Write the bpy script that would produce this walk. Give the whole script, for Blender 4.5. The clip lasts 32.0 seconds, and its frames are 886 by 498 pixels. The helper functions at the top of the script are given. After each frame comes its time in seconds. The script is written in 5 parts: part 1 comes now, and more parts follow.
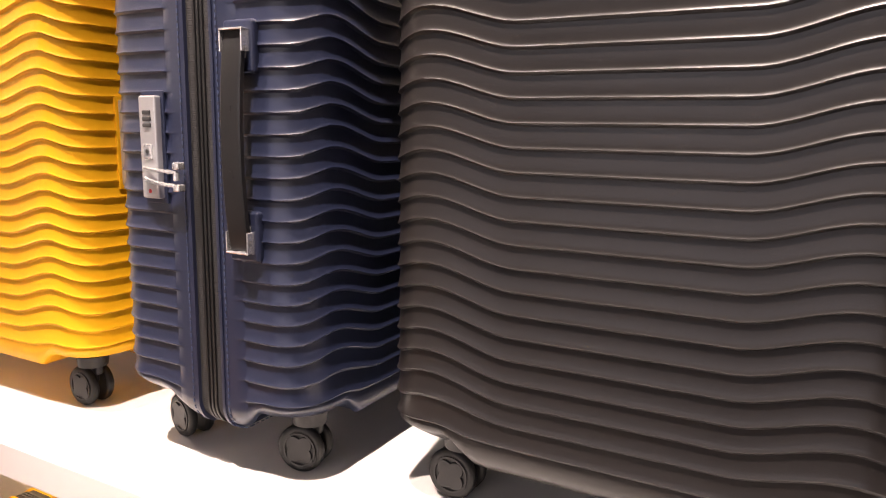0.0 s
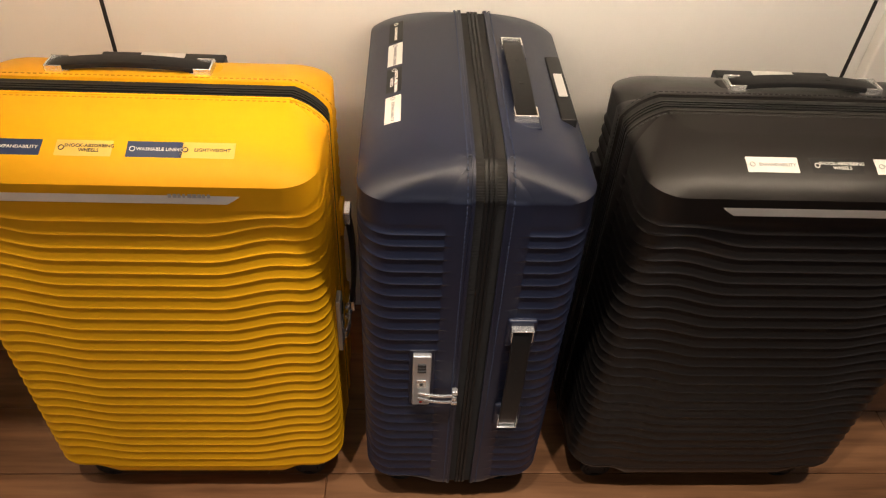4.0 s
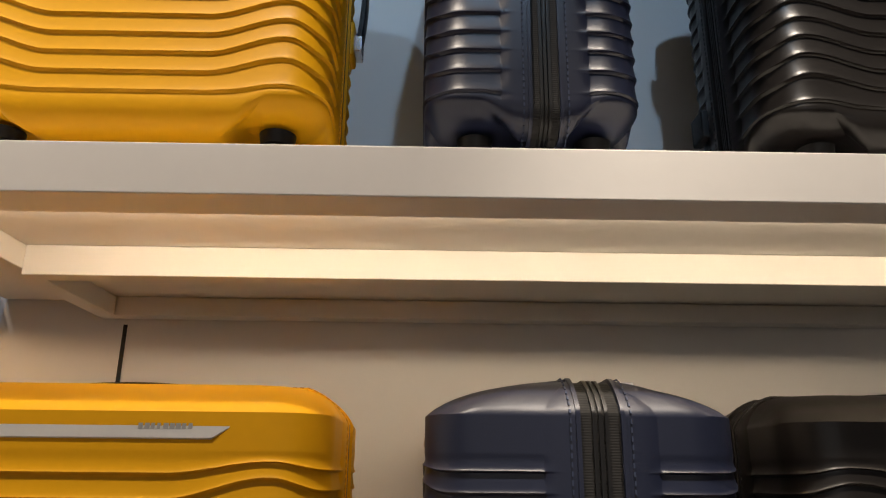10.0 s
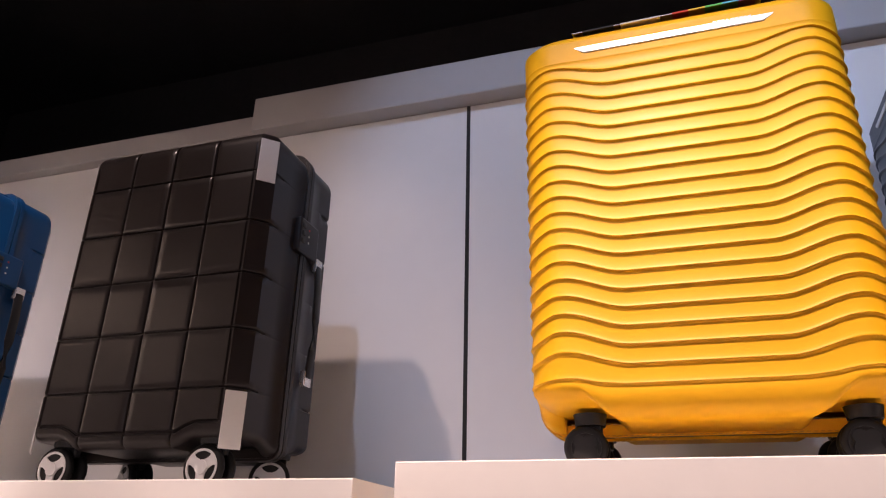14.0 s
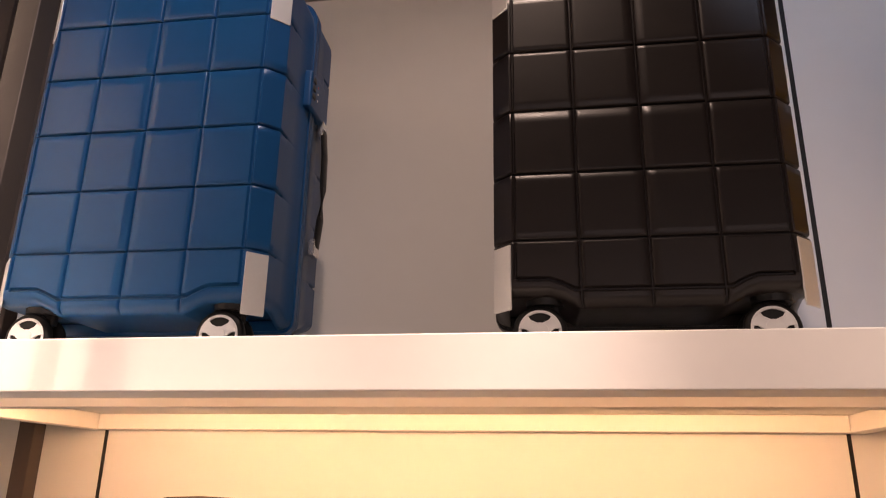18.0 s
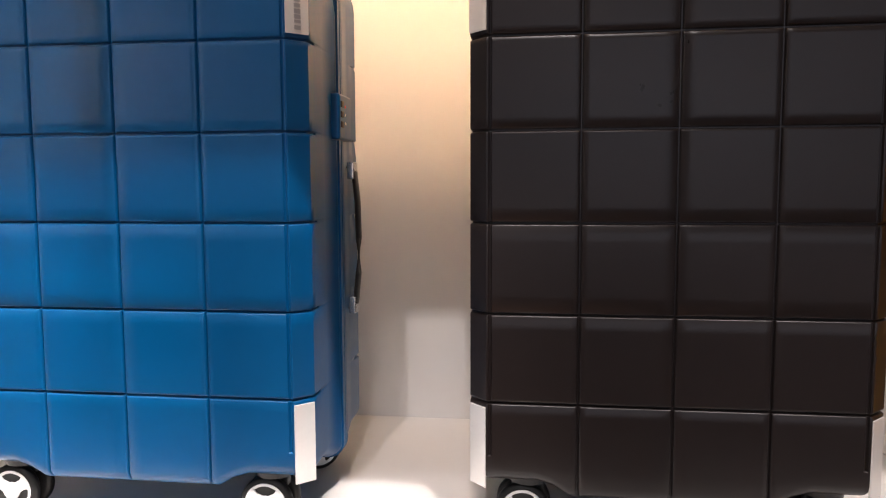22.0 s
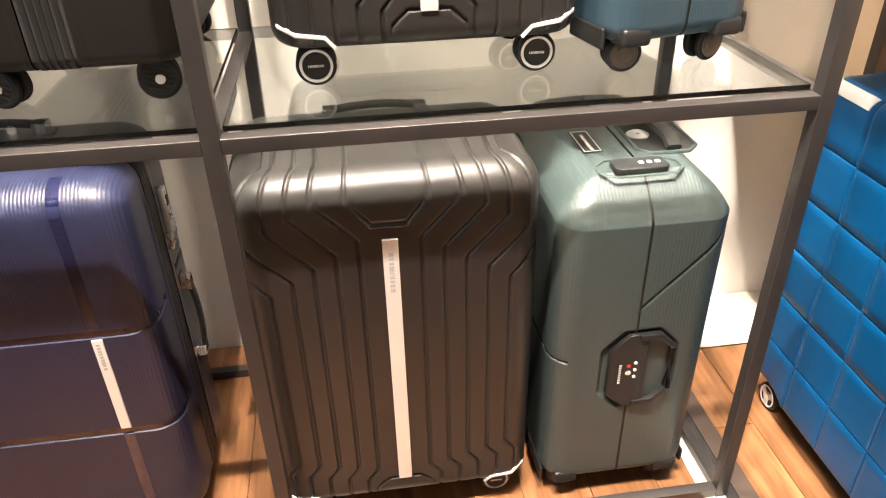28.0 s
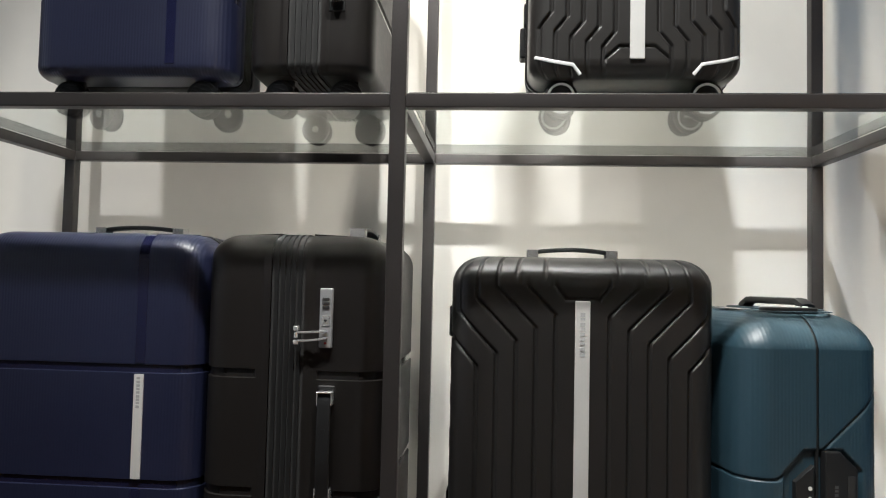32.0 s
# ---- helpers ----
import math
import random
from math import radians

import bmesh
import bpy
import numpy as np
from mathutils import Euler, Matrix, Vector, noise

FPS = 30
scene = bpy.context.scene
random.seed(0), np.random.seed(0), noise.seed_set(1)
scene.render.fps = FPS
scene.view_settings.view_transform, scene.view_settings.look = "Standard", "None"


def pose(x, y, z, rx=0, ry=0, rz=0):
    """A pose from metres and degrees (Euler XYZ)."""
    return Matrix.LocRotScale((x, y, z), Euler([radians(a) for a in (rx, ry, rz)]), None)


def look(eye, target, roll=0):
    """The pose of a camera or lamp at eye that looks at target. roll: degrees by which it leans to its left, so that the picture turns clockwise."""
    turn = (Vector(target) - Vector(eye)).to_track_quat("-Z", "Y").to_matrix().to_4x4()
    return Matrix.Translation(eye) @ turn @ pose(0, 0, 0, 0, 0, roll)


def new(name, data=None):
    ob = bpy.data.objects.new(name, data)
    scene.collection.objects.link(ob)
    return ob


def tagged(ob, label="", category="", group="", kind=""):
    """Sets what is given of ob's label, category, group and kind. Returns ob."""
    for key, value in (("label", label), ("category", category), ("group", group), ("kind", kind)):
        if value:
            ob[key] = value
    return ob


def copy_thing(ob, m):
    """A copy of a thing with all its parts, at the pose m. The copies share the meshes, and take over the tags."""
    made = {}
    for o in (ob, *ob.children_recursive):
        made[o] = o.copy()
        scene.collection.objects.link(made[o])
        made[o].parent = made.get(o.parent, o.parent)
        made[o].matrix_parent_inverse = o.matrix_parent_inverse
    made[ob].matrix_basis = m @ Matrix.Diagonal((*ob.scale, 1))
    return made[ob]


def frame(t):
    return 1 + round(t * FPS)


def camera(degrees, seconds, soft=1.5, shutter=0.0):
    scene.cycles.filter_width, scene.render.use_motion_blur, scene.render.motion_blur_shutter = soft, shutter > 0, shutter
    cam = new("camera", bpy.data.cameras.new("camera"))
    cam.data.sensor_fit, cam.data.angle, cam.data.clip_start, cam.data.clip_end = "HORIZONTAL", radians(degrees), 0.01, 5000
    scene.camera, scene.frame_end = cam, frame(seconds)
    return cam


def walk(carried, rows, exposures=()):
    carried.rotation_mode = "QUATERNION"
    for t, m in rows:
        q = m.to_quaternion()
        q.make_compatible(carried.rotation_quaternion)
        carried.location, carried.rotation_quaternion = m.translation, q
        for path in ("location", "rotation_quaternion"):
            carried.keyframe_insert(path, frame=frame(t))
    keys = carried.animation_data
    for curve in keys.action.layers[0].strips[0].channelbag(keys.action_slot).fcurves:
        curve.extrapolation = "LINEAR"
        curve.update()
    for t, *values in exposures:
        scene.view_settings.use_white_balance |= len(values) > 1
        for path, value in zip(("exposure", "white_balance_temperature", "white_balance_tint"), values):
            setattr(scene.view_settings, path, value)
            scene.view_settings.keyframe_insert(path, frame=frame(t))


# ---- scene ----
cam = camera(62.93, 32.0, soft=1.15)
PATH = [
    (0.0, pose(0.8108, 0.3026, 1.3862, 80.51, -0.79, 28.99)),
    (0.5, pose(0.6895, 0.3137, 1.3395, 75.28, -0.45, 23.12)),
    (1.0, pose(0.5372, 0.2790, 1.2777, 70.47, -0.26, 15.89)),
    (1.5, pose(0.4179, 0.2861, 1.2290, 65.09, -1.16, 10.47)),
    (2.0, pose(0.3072, 0.3108, 1.1673, 61.25, -2.55, 5.60)),
    (2.5, pose(0.1965, 0.2997, 1.1778, 56.04, -3.36, 0.34)),
    (4.5, pose(0.0746, 0.1843, 1.2010, 47.33, -2.64, -1.63)),
    (5.0, pose(0.0752, 0.1991, 1.2216, 51.49, -2.84, -1.32)),
    (5.5, pose(0.0775, 0.2121, 1.2613, 58.25, -2.77, -1.20)),
    (6.0, pose(0.0790, 0.2202, 1.3031, 65.32, -2.33, -0.93)),
    (6.5, pose(0.0822, 0.2224, 1.3386, 72.10, -1.86, -1.07)),
    (7.0, pose(0.0785, 0.2171, 1.3729, 79.32, -1.44, -1.30)),
    (7.5, pose(0.0721, 0.2079, 1.4014, 86.36, -1.36, -1.68)),
    (8.0, pose(0.0737, 0.1959, 1.4353, 92.31, -0.94, -1.65)),
    (8.5, pose(0.0760, 0.1946, 1.4683, 96.76, -1.13, -1.31)),
    (9.0, pose(0.0782, 0.1968, 1.5333, 100.71, -0.79, -0.58)),
    (9.5, pose(0.0751, 0.1914, 1.5862, 104.66, -0.62, -0.57)),
    (10.0, pose(0.0728, 0.1915, 1.6249, 107.52, -0.54, -0.95)),
    (10.5, pose(0.0539, 0.1795, 1.6361, 111.35, -0.63, -2.67)),
    (11.0, pose(0.0512, 0.1677, 1.6677, 113.87, -0.43, -3.62)),
    (11.5, pose(0.0409, 0.1404, 1.7167, 115.41, 0.00, -4.54)),
    (12.0, pose(0.0342, 0.1023, 1.7632, 116.69, 0.05, -4.99)),
    (12.5, pose(0.0051, 0.1034, 1.7639, 119.12, 0.53, -6.15)),
    (13.0, pose(-0.0366, 0.0977, 1.7749, 118.25, -0.65, -0.31)),
    (13.5, pose(-0.1504, 0.0248, 1.8194, 113.57, -0.98, 9.21)),
    (14.0, pose(-0.2869, 0.0150, 1.8174, 113.14, -1.43, 18.16)),
    (14.5, pose(-0.4680, 0.0344, 1.8166, 112.98, -1.09, 24.31)),
    (15.0, pose(-0.6347, 0.0563, 1.8210, 113.08, -1.42, 27.66)),
    (15.5, pose(-0.8163, 0.0504, 1.8266, 112.41, -0.92, 24.04)),
    (17.5, pose(-1.1450, 0.0329, 1.7810, 110.59, -0.73, 8.60)),
    (18.0, pose(-1.1448, 0.0473, 1.7556, 107.93, -0.86, 8.33)),
    (18.5, pose(-1.1436, 0.0682, 1.7210, 104.71, -0.57, 7.92)),
    (19.0, pose(-1.1461, 0.0915, 1.6823, 101.58, -0.19, 7.33)),
    (19.5, pose(-1.1479, 0.1129, 1.6229, 98.80, 0.32, 6.93)),
    (20.0, pose(-1.1527, 0.1281, 1.5862, 95.34, 0.51, 6.84)),
    (20.5, pose(-1.1574, 0.1257, 1.5433, 92.66, 0.37, 6.73)),
    (21.0, pose(-1.1468, 0.0768, 1.5101, 91.25, 0.44, 7.28)),
    (21.5, pose(-1.1414, 0.0635, 1.4677, 88.53, 0.28, 7.34)),
    (22.0, pose(-1.1452, 0.0560, 1.4231, 84.89, 0.22, 7.36)),
    (22.5, pose(-1.1476, 0.0271, 1.3932, 81.55, 0.10, 7.64)),
    (23.0, pose(-1.1328, -0.0161, 1.3667, 76.94, 0.21, 8.52)),
    (23.5, pose(-1.1166, -0.0553, 1.3615, 71.37, 0.45, 8.66)),
    (24.0, pose(-1.0993, -0.0757, 1.3475, 66.69, 0.60, 8.41)),
    (24.5, pose(-1.0977, -0.0837, 1.3158, 62.11, 0.20, 7.63)),
    (26.5, pose(-1.0599, -0.0256, 1.2464, 56.17, 2.23, 44.97)),
    (27.0, pose(-0.9372, -0.0227, 1.2341, 58.50, 2.88, 65.76)),
    (27.5, pose(-0.8541, -0.0362, 1.2228, 58.58, 2.30, 76.05)),
    (28.0, pose(-0.7311, -0.0832, 1.2111, 58.21, 1.10, 81.73)),
    (28.5, pose(-0.5986, -0.0864, 1.2161, 59.40, 1.09, 87.17)),
    (29.0, pose(-0.5443, -0.0858, 1.2300, 62.95, 0.66, 90.21)),
    (29.5, pose(-0.5322, -0.0919, 1.2638, 68.13, 0.15, 92.08)),
    (30.0, pose(-0.5272, -0.1093, 1.2994, 73.47, -0.42, 92.98)),
    (30.5, pose(-0.5285, -0.1245, 1.3370, 78.51, -0.89, 93.29)),
    (31.0, pose(-0.5199, -0.1112, 1.3698, 84.01, -1.04, 93.60)),
    (31.5, pose(-0.5132, -0.0999, 1.4304, 88.45, -1.12, 94.00)),
    (32.0, pose(-0.5189, -0.1005, 1.4848, 92.72, -1.27, 94.37)),
]
walk(cam, PATH, exposures=[(0, 1.28, 6300, 25), (1, -0.12, 6300, 14), (2, -0.50, 6400, 13), (5, 0.10, 5950, 12), (6, -0.43, 5750, 7), (7, -0.05, 5850, 8), (8, 0.40, 6250, 1), (9, -0.25, 6250, 9), (10, -0.65, 6350, 12), (11, -0.65, 6550, 17), (12, -0.45, 6350, 19), (13, 0.05, 6600, 21), (14, 0.00, 6550, 36), (15, 0.35, 6500, 18), (18, -0.20, 7250, 34), (19, -0.86, 7550, 24), (20, -0.63, 6600, 20), (21, -0.35, 6250, 15), (22, 0.05, 5600, 18), (23, -0.20, 6250, 18), (24, -0.38, 6400, 20), (27, 0.45, 6150, 19), (28, 1.10, 6250, 14), (29, 1.10, 6300, 10), (30, 0.95, 6400, 12), (31, 0.05, 6350, 11), (32, -0.95, 5350, 6)])

# ---- light ----
world = bpy.data.worlds.new("shop_world")
world.use_nodes = True
scene.world = world
world.node_tree.nodes["Background"].inputs[0].default_value = (0.55, 0.6, 0.7, 1)
world.node_tree.nodes["Background"].inputs[1].default_value = 0.02


def lamp(name, kind, place, target, watts, colour, **more):
    data = bpy.data.lights.new(name, kind)
    data.energy, data.color = watts, colour
    for key, value in more.items():
        if key == "spot_size":
            data.spot_size = value
        elif key == "spot_blend":
            data.spot_blend = value
        elif key == "radius":
            data.shadow_soft_size = value
        elif key == "size":
            data.shape, data.size, data.size_y = "RECTANGLE", value[0], value[1]
        elif key == "spread":
            data.spread = value
    ob = new(name, data)
    ob.matrix_world = look(place, target)
    return ob


WARM, CREAM, WHITE, SKY = (1.0, 0.62, 0.30), (1.0, 0.82, 0.60), (1.0, 0.86, 0.69), (0.50, 0.74, 1.0)
SPOTS = [  # unseen ceiling spots, some added as fill: place, target, watts, colour, cone, blend
    ((-0.30, 0.16, 3.42), (-0.20, 0.90, 1.0), 190, WHITE, 50, 0.8),
    ((0.55, 0.14, 3.42), (0.52, 0.88, 1.25), 270, WHITE, 33, 0.7),
    # cool fill added to tint the wall above the top shelf blue
    ((0.25, -0.45, 3.42), (0.25, 1.32, 2.45), 65, SKY, 40, 0.7),
    ((-1.20, 0.03, 3.42), (-1.25, 0.95, 1.6), 45, WHITE, 76, 0.8),
    ((-1.50, -0.80, 3.42), (-1.63, 0.87, 1.28), 105, WHITE, 21, 0.5),
    ((-1.05, -0.80, 3.42), (-0.99, 0.87, 1.28), 105, WHITE, 21, 0.5),
    # another cool fill, added for the wall between the two bays
    ((-0.55, -0.45, 3.42), (-0.45, 1.32, 2.45), 50, SKY, 40, 0.7),
    ((-0.95, -0.50, 3.42), (-2.1, -0.45, 1.2), 320, WHITE, 66, 0.6),
    ((-0.95, 0.05, 3.42), (-2.1, -0.04, 0.9), 430, WHITE, 51, 0.6),
    ((-0.75, 0.10, 3.42), (-1.75, 0.80, 0.40), 300, WHITE, 25, 0.6),
    # fill added to lift the upper left corner
    ((-1.05, 0.05, 3.42), (-2.15, 0.85, 2.15), 55, (0.74, 0.87, 1.0), 52, 0.8),
    # two wash lamps added to brighten the wall behind the rack
    ((-1.82, -0.62, 3.42), (-2.28, -0.60, 0.95), 235, CREAM, 62, 0.6),
    ((-1.82, 0.22, 3.42), (-2.28, 0.22, 0.95), 310, CREAM, 62, 0.6),
    ((-0.9, -1.0, 3.42), (-2.1, -0.85, 1.2), 205, WHITE, 66, 0.6),
]
LEDS = [  # warm strips hidden behind the shelf fronts: x from, x to, y, z, watts, colour
    (-0.393, 0.817, 0.862, 1.878, 2.2, (1.0, 0.78, 0.52)),
    (-1.94, -0.71, 0.990, 1.858, 4.4, (1.0, 0.60, 0.28)),
    # weak extra strip, added to brighten the beam of the same shelf
    (-1.94, -0.71, 0.780, 1.848, 0.8, (1.0, 0.60, 0.30)),
    (-0.393, 0.817, 0.835, 0.970, 5.2, (1.0, 0.80, 0.56)),
    (-1.94, -0.71, 0.993, 0.970, 4.6, WARM),
]
for place, target, watts, colour, cone, blend in SPOTS:
    lamp("unseen_spot_light", "SPOT", place, target, watts, colour, spot_size=radians(cone), spot_blend=blend, radius=0.03)
# broad fill lamp added inside the front wall, which has no opening
lamp("front_fill_light", "AREA", (0.2, -4.0, 2.1), (0.0, 0.3, 1.6), 22, (1.0, 0.95, 0.90), size=(4.0, 2.0))

# ---- materials ----
MATS = {}


def mat(name, base, rough=0.5, metal=0.0, vary=0.12, scale=40.0, bump=0.0, bump_scale=300.0, coat=0.0, spec=0.5, stretch=None, emit=0.0):
    if name in MATS:
        return MATS[name]
    m = bpy.data.materials.new(name)
    m.use_nodes = True
    nt = m.node_tree
    b = nt.nodes["Principled BSDF"]
    b.inputs["Roughness"].default_value, b.inputs["Metallic"].default_value = rough, metal
    b.inputs["Specular IOR Level"].default_value = spec
    if coat:
        b.inputs["Coat Weight"].default_value, b.inputs["Coat Roughness"].default_value = coat, 0.12
    tc = nt.nodes.new("ShaderNodeTexCoord")
    mp = nt.nodes.new("ShaderNodeMapping")
    nt.links.new(tc.outputs["Object"], mp.inputs[0])
    if stretch:
        mp.inputs["Scale"].default_value = stretch
    big, fine = nt.nodes.new("ShaderNodeTexNoise"), nt.nodes.new("ShaderNodeTexNoise")
    big.inputs["Scale"].default_value, fine.inputs["Scale"].default_value = scale / 8, scale * 4
    big.inputs["Detail"].default_value, fine.inputs["Detail"].default_value = 5, 4
    for n in (big, fine):
        nt.links.new(mp.outputs[0], n.inputs["Vector"])
    mix = nt.nodes.new("ShaderNodeMath")
    mix.operation = "MULTIPLY_ADD"
    mix.inputs[1].default_value = 0.4
    nt.links.new(fine.outputs[0], mix.inputs[0])
    nt.links.new(big.outputs[0], mix.inputs[2])
    ramp = nt.nodes.new("ShaderNodeMapRange")
    ramp.inputs["From Min"].default_value, ramp.inputs["From Max"].default_value = 0.4, 1.0
    ramp.inputs["To Min"].default_value, ramp.inputs["To Max"].default_value = 1 - vary, 1 + vary
    nt.links.new(mix.outputs[0], ramp.inputs[0])
    tint = nt.nodes.new("ShaderNodeVectorMath")
    tint.operation = "SCALE"
    tint.inputs[0].default_value = base
    nt.links.new(ramp.outputs[0], tint.inputs["Scale"])
    nt.links.new(tint.outputs[0], b.inputs["Base Color"])
    rr = nt.nodes.new("ShaderNodeMapRange")
    rr.inputs["From Min"].default_value, rr.inputs["From Max"].default_value = 0.4, 1.0
    rr.inputs["To Min"].default_value, rr.inputs["To Max"].default_value = rough * 0.85, min(1, rough * 1.2)
    nt.links.new(mix.outputs[0], rr.inputs[0])
    nt.links.new(rr.outputs[0], b.inputs["Roughness"])
    if bump:
        n = nt.nodes.new("ShaderNodeTexNoise")
        n.inputs["Scale"].default_value, n.inputs["Detail"].default_value = bump_scale, 3
        nt.links.new(mp.outputs[0], n.inputs["Vector"])
        bp = nt.nodes.new("ShaderNodeBump")
        bp.inputs["Strength"].default_value, bp.inputs["Distance"].default_value = bump, 0.002
        nt.links.new(n.outputs[0], bp.inputs["Height"])
        nt.links.new(bp.outputs[0], b.inputs["Normal"])
    if emit:
        b.inputs["Emission Color"].default_value = (*base, 1)
        b.inputs["Emission Strength"].default_value = emit
    MATS[name] = m
    return m


def line_mat(name, base, rough, axis, pitch, strength, metal=0.0, coat=0.0):
    """A plastic with fine straight ribs of the given pitch across one axis of the object."""
    if name in MATS:
        return MATS[name]
    m = mat(name, base, rough, metal, 0.1, 30, coat=coat)
    nt = m.node_tree
    tc = nt.nodes.new("ShaderNodeTexCoord")
    sep = nt.nodes.new("ShaderNodeSeparateXYZ")
    nt.links.new(tc.outputs["Object"], sep.inputs[0])
    mul = nt.nodes.new("ShaderNodeMath")
    mul.operation, mul.inputs[1].default_value = "MULTIPLY", 2 * math.pi / pitch
    nt.links.new(sep.outputs[axis], mul.inputs[0])
    s = nt.nodes.new("ShaderNodeMath")
    s.operation = "SINE"
    nt.links.new(mul.outputs[0], s.inputs[0])
    bp = nt.nodes.new("ShaderNodeBump")
    bp.inputs["Strength"].default_value, bp.inputs["Distance"].default_value = strength, pitch * 0.4
    nt.links.new(s.outputs[0], bp.inputs["Height"])
    nt.links.new(bp.outputs[0], nt.nodes["Principled BSDF"].inputs["Normal"])
    return m


def wood_mat(name, base):
    m = bpy.data.materials.new(name)
    m.use_nodes = True
    nt = m.node_tree
    b = nt.nodes["Principled BSDF"]
    tc, mp, info = nt.nodes.new("ShaderNodeTexCoord"), nt.nodes.new("ShaderNodeMapping"), nt.nodes.new("ShaderNodeObjectInfo")
    add = nt.nodes.new("ShaderNodeVectorMath")
    scl = nt.nodes.new("ShaderNodeVectorMath")
    scl.operation = "SCALE"
    scl.inputs[0].default_value = (7.0, 3.0, 1.0)
    nt.links.new(info.outputs["Random"], scl.inputs["Scale"])
    nt.links.new(tc.outputs["Object"], add.inputs[0])
    nt.links.new(scl.outputs[0], add.inputs[1])
    nt.links.new(add.outputs[0], mp.inputs[0])
    mp.inputs["Scale"].default_value = (2.0, 26.0, 26.0)
    n1, n2 = nt.nodes.new("ShaderNodeTexNoise"), nt.nodes.new("ShaderNodeTexNoise")
    n1.inputs["Scale"].default_value, n1.inputs["Detail"].default_value, n1.inputs["Distortion"].default_value = 1.2, 8, 0.8
    n2.inputs["Scale"].default_value, n2.inputs["Detail"].default_value = 6, 6
    nt.links.new(mp.outputs[0], n1.inputs["Vector"])
    nt.links.new(mp.outputs[0], n2.inputs["Vector"])
    mx = nt.nodes.new("ShaderNodeMath")
    mx.operation = "MULTIPLY_ADD"
    mx.inputs[1].default_value = 0.35
    nt.links.new(n2.outputs[0], mx.inputs[0])
    nt.links.new(n1.outputs[0], mx.inputs[2])
    cr = nt.nodes.new("ShaderNodeValToRGB")
    e = cr.color_ramp.elements
    e[0].position, e[0].color = 0.45, (base[0] * 0.45, base[1] * 0.4, base[2] * 0.35, 1)
    e[1].position, e[1].color = 0.85, (*base, 1)
    nt.links.new(mx.outputs[0], cr.inputs[0])
    hs = nt.nodes.new("ShaderNodeHueSaturation")
    mr = nt.nodes.new("ShaderNodeMapRange")
    mr.inputs["To Min"].default_value, mr.inputs["To Max"].default_value = 0.7, 1.2
    nt.links.new(info.outputs["Random"], mr.inputs[0])
    nt.links.new(mr.outputs[0], hs.inputs["Value"])
    nt.links.new(cr.outputs[0], hs.inputs["Color"])
    nt.links.new(hs.outputs[0], b.inputs["Base Color"])
    b.inputs["Roughness"].default_value = 0.38
    bp = nt.nodes.new("ShaderNodeBump")
    bp.inputs["Strength"].default_value, bp.inputs["Distance"].default_value = 0.15, 0.002
    nt.links.new(mx.outputs[0], bp.inputs["Height"])
    nt.links.new(bp.outputs[0], b.inputs["Normal"])
    return m


def glass_mat():
    m = bpy.data.materials.new("shelf_glass")
    m.use_nodes = True
    b = m.node_tree.nodes["Principled BSDF"]
    b.inputs["Base Color"].default_value = (0.93, 0.98, 0.96, 1)
    b.inputs["Roughness"].default_value = 0.02
    b.inputs["Transmission Weight"].default_value = 1.0
    b.inputs["IOR"].default_value = 1.5
    return m


YELLOW = mat("yellow_polypropylene", (0.83, 0.41, 0.004), 0.46, vary=0.05, scale=25, bump=0.03, bump_scale=700, spec=0.19)
NAVY = mat("navy_polypropylene", (0.013, 0.0175, 0.040), 0.36, vary=0.10, scale=25, bump=0.05, bump_scale=700, spec=0.48)
BLACK = mat("black_polypropylene", (0.0135, 0.0118, 0.0112), 0.34, vary=0.12, scale=25, bump=0.05, bump_scale=700, spec=0.40)
TEAL = mat("petrol_blue_polycarbonate", (0.001, 0.058, 0.170), 0.34, vary=0.08, scale=20, coat=0.04, spec=0.32)
INK = mat("black_polycarbonate", (0.014, 0.0105, 0.0098), 0.32, vary=0.12, scale=20, spec=0.36)
ROPE = mat("black_satin_shell", (0.017, 0.0158, 0.0150), 0.36, vary=0.10, scale=20, spec=0.48)
GREEN = line_mat("grey_green_ribbed_shell", (0.031, 0.044, 0.044), 0.40, 1, 0.0062, 0.065)
SEA = line_mat("grey_teal_ribbed_shell", (0.019, 0.040, 0.056), 0.40, 1, 0.0062, 0.065)
PLUM = line_mat("dark_violet_blue_ribbed_shell", (0.0105, 0.0125, 0.033), 0.36, 0, 0.0055, 0.12, coat=0.05)
PLUM_GLOSS = mat("dark_violet_blue_gloss", (0.009, 0.010, 0.032), 0.08, vary=0.05, coat=1.0)
JET = mat("black_matt_shell", (0.0105, 0.0092, 0.0086), 0.40, vary=0.1, scale=20, spec=0.2)
JET_GLOSS = mat("black_gloss_band", (0.012, 0.011, 0.011), 0.10, vary=0.05, coat=0.5)
RUBBER = mat("black_rubber", (0.008, 0.008, 0.008), 0.50, vary=0.2, scale=60, spec=0.3)
TRIM = mat("black_plastic_trim", (0.010, 0.010, 0.0105), 0.42, vary=0.15, scale=40, bump=0.05, bump_scale=400, spec=0.35)
TAPE = line_mat("black_zipper_tape", (0.018, 0.0175, 0.017), 0.85, 2, 0.0024, 0.16)
STEEL = mat("satin_silver_metal", (0.50, 0.50, 0.51), 0.30, 0.65, vary=0.06, scale=80)
CHROME = mat("bright_chrome", (0.80, 0.80, 0.80), 0.20, 0.80, vary=0.03)
PEARL = mat("pale_silver_plate", (0.74, 0.73, 0.71), 0.34, 0.40, vary=0.05, scale=60)
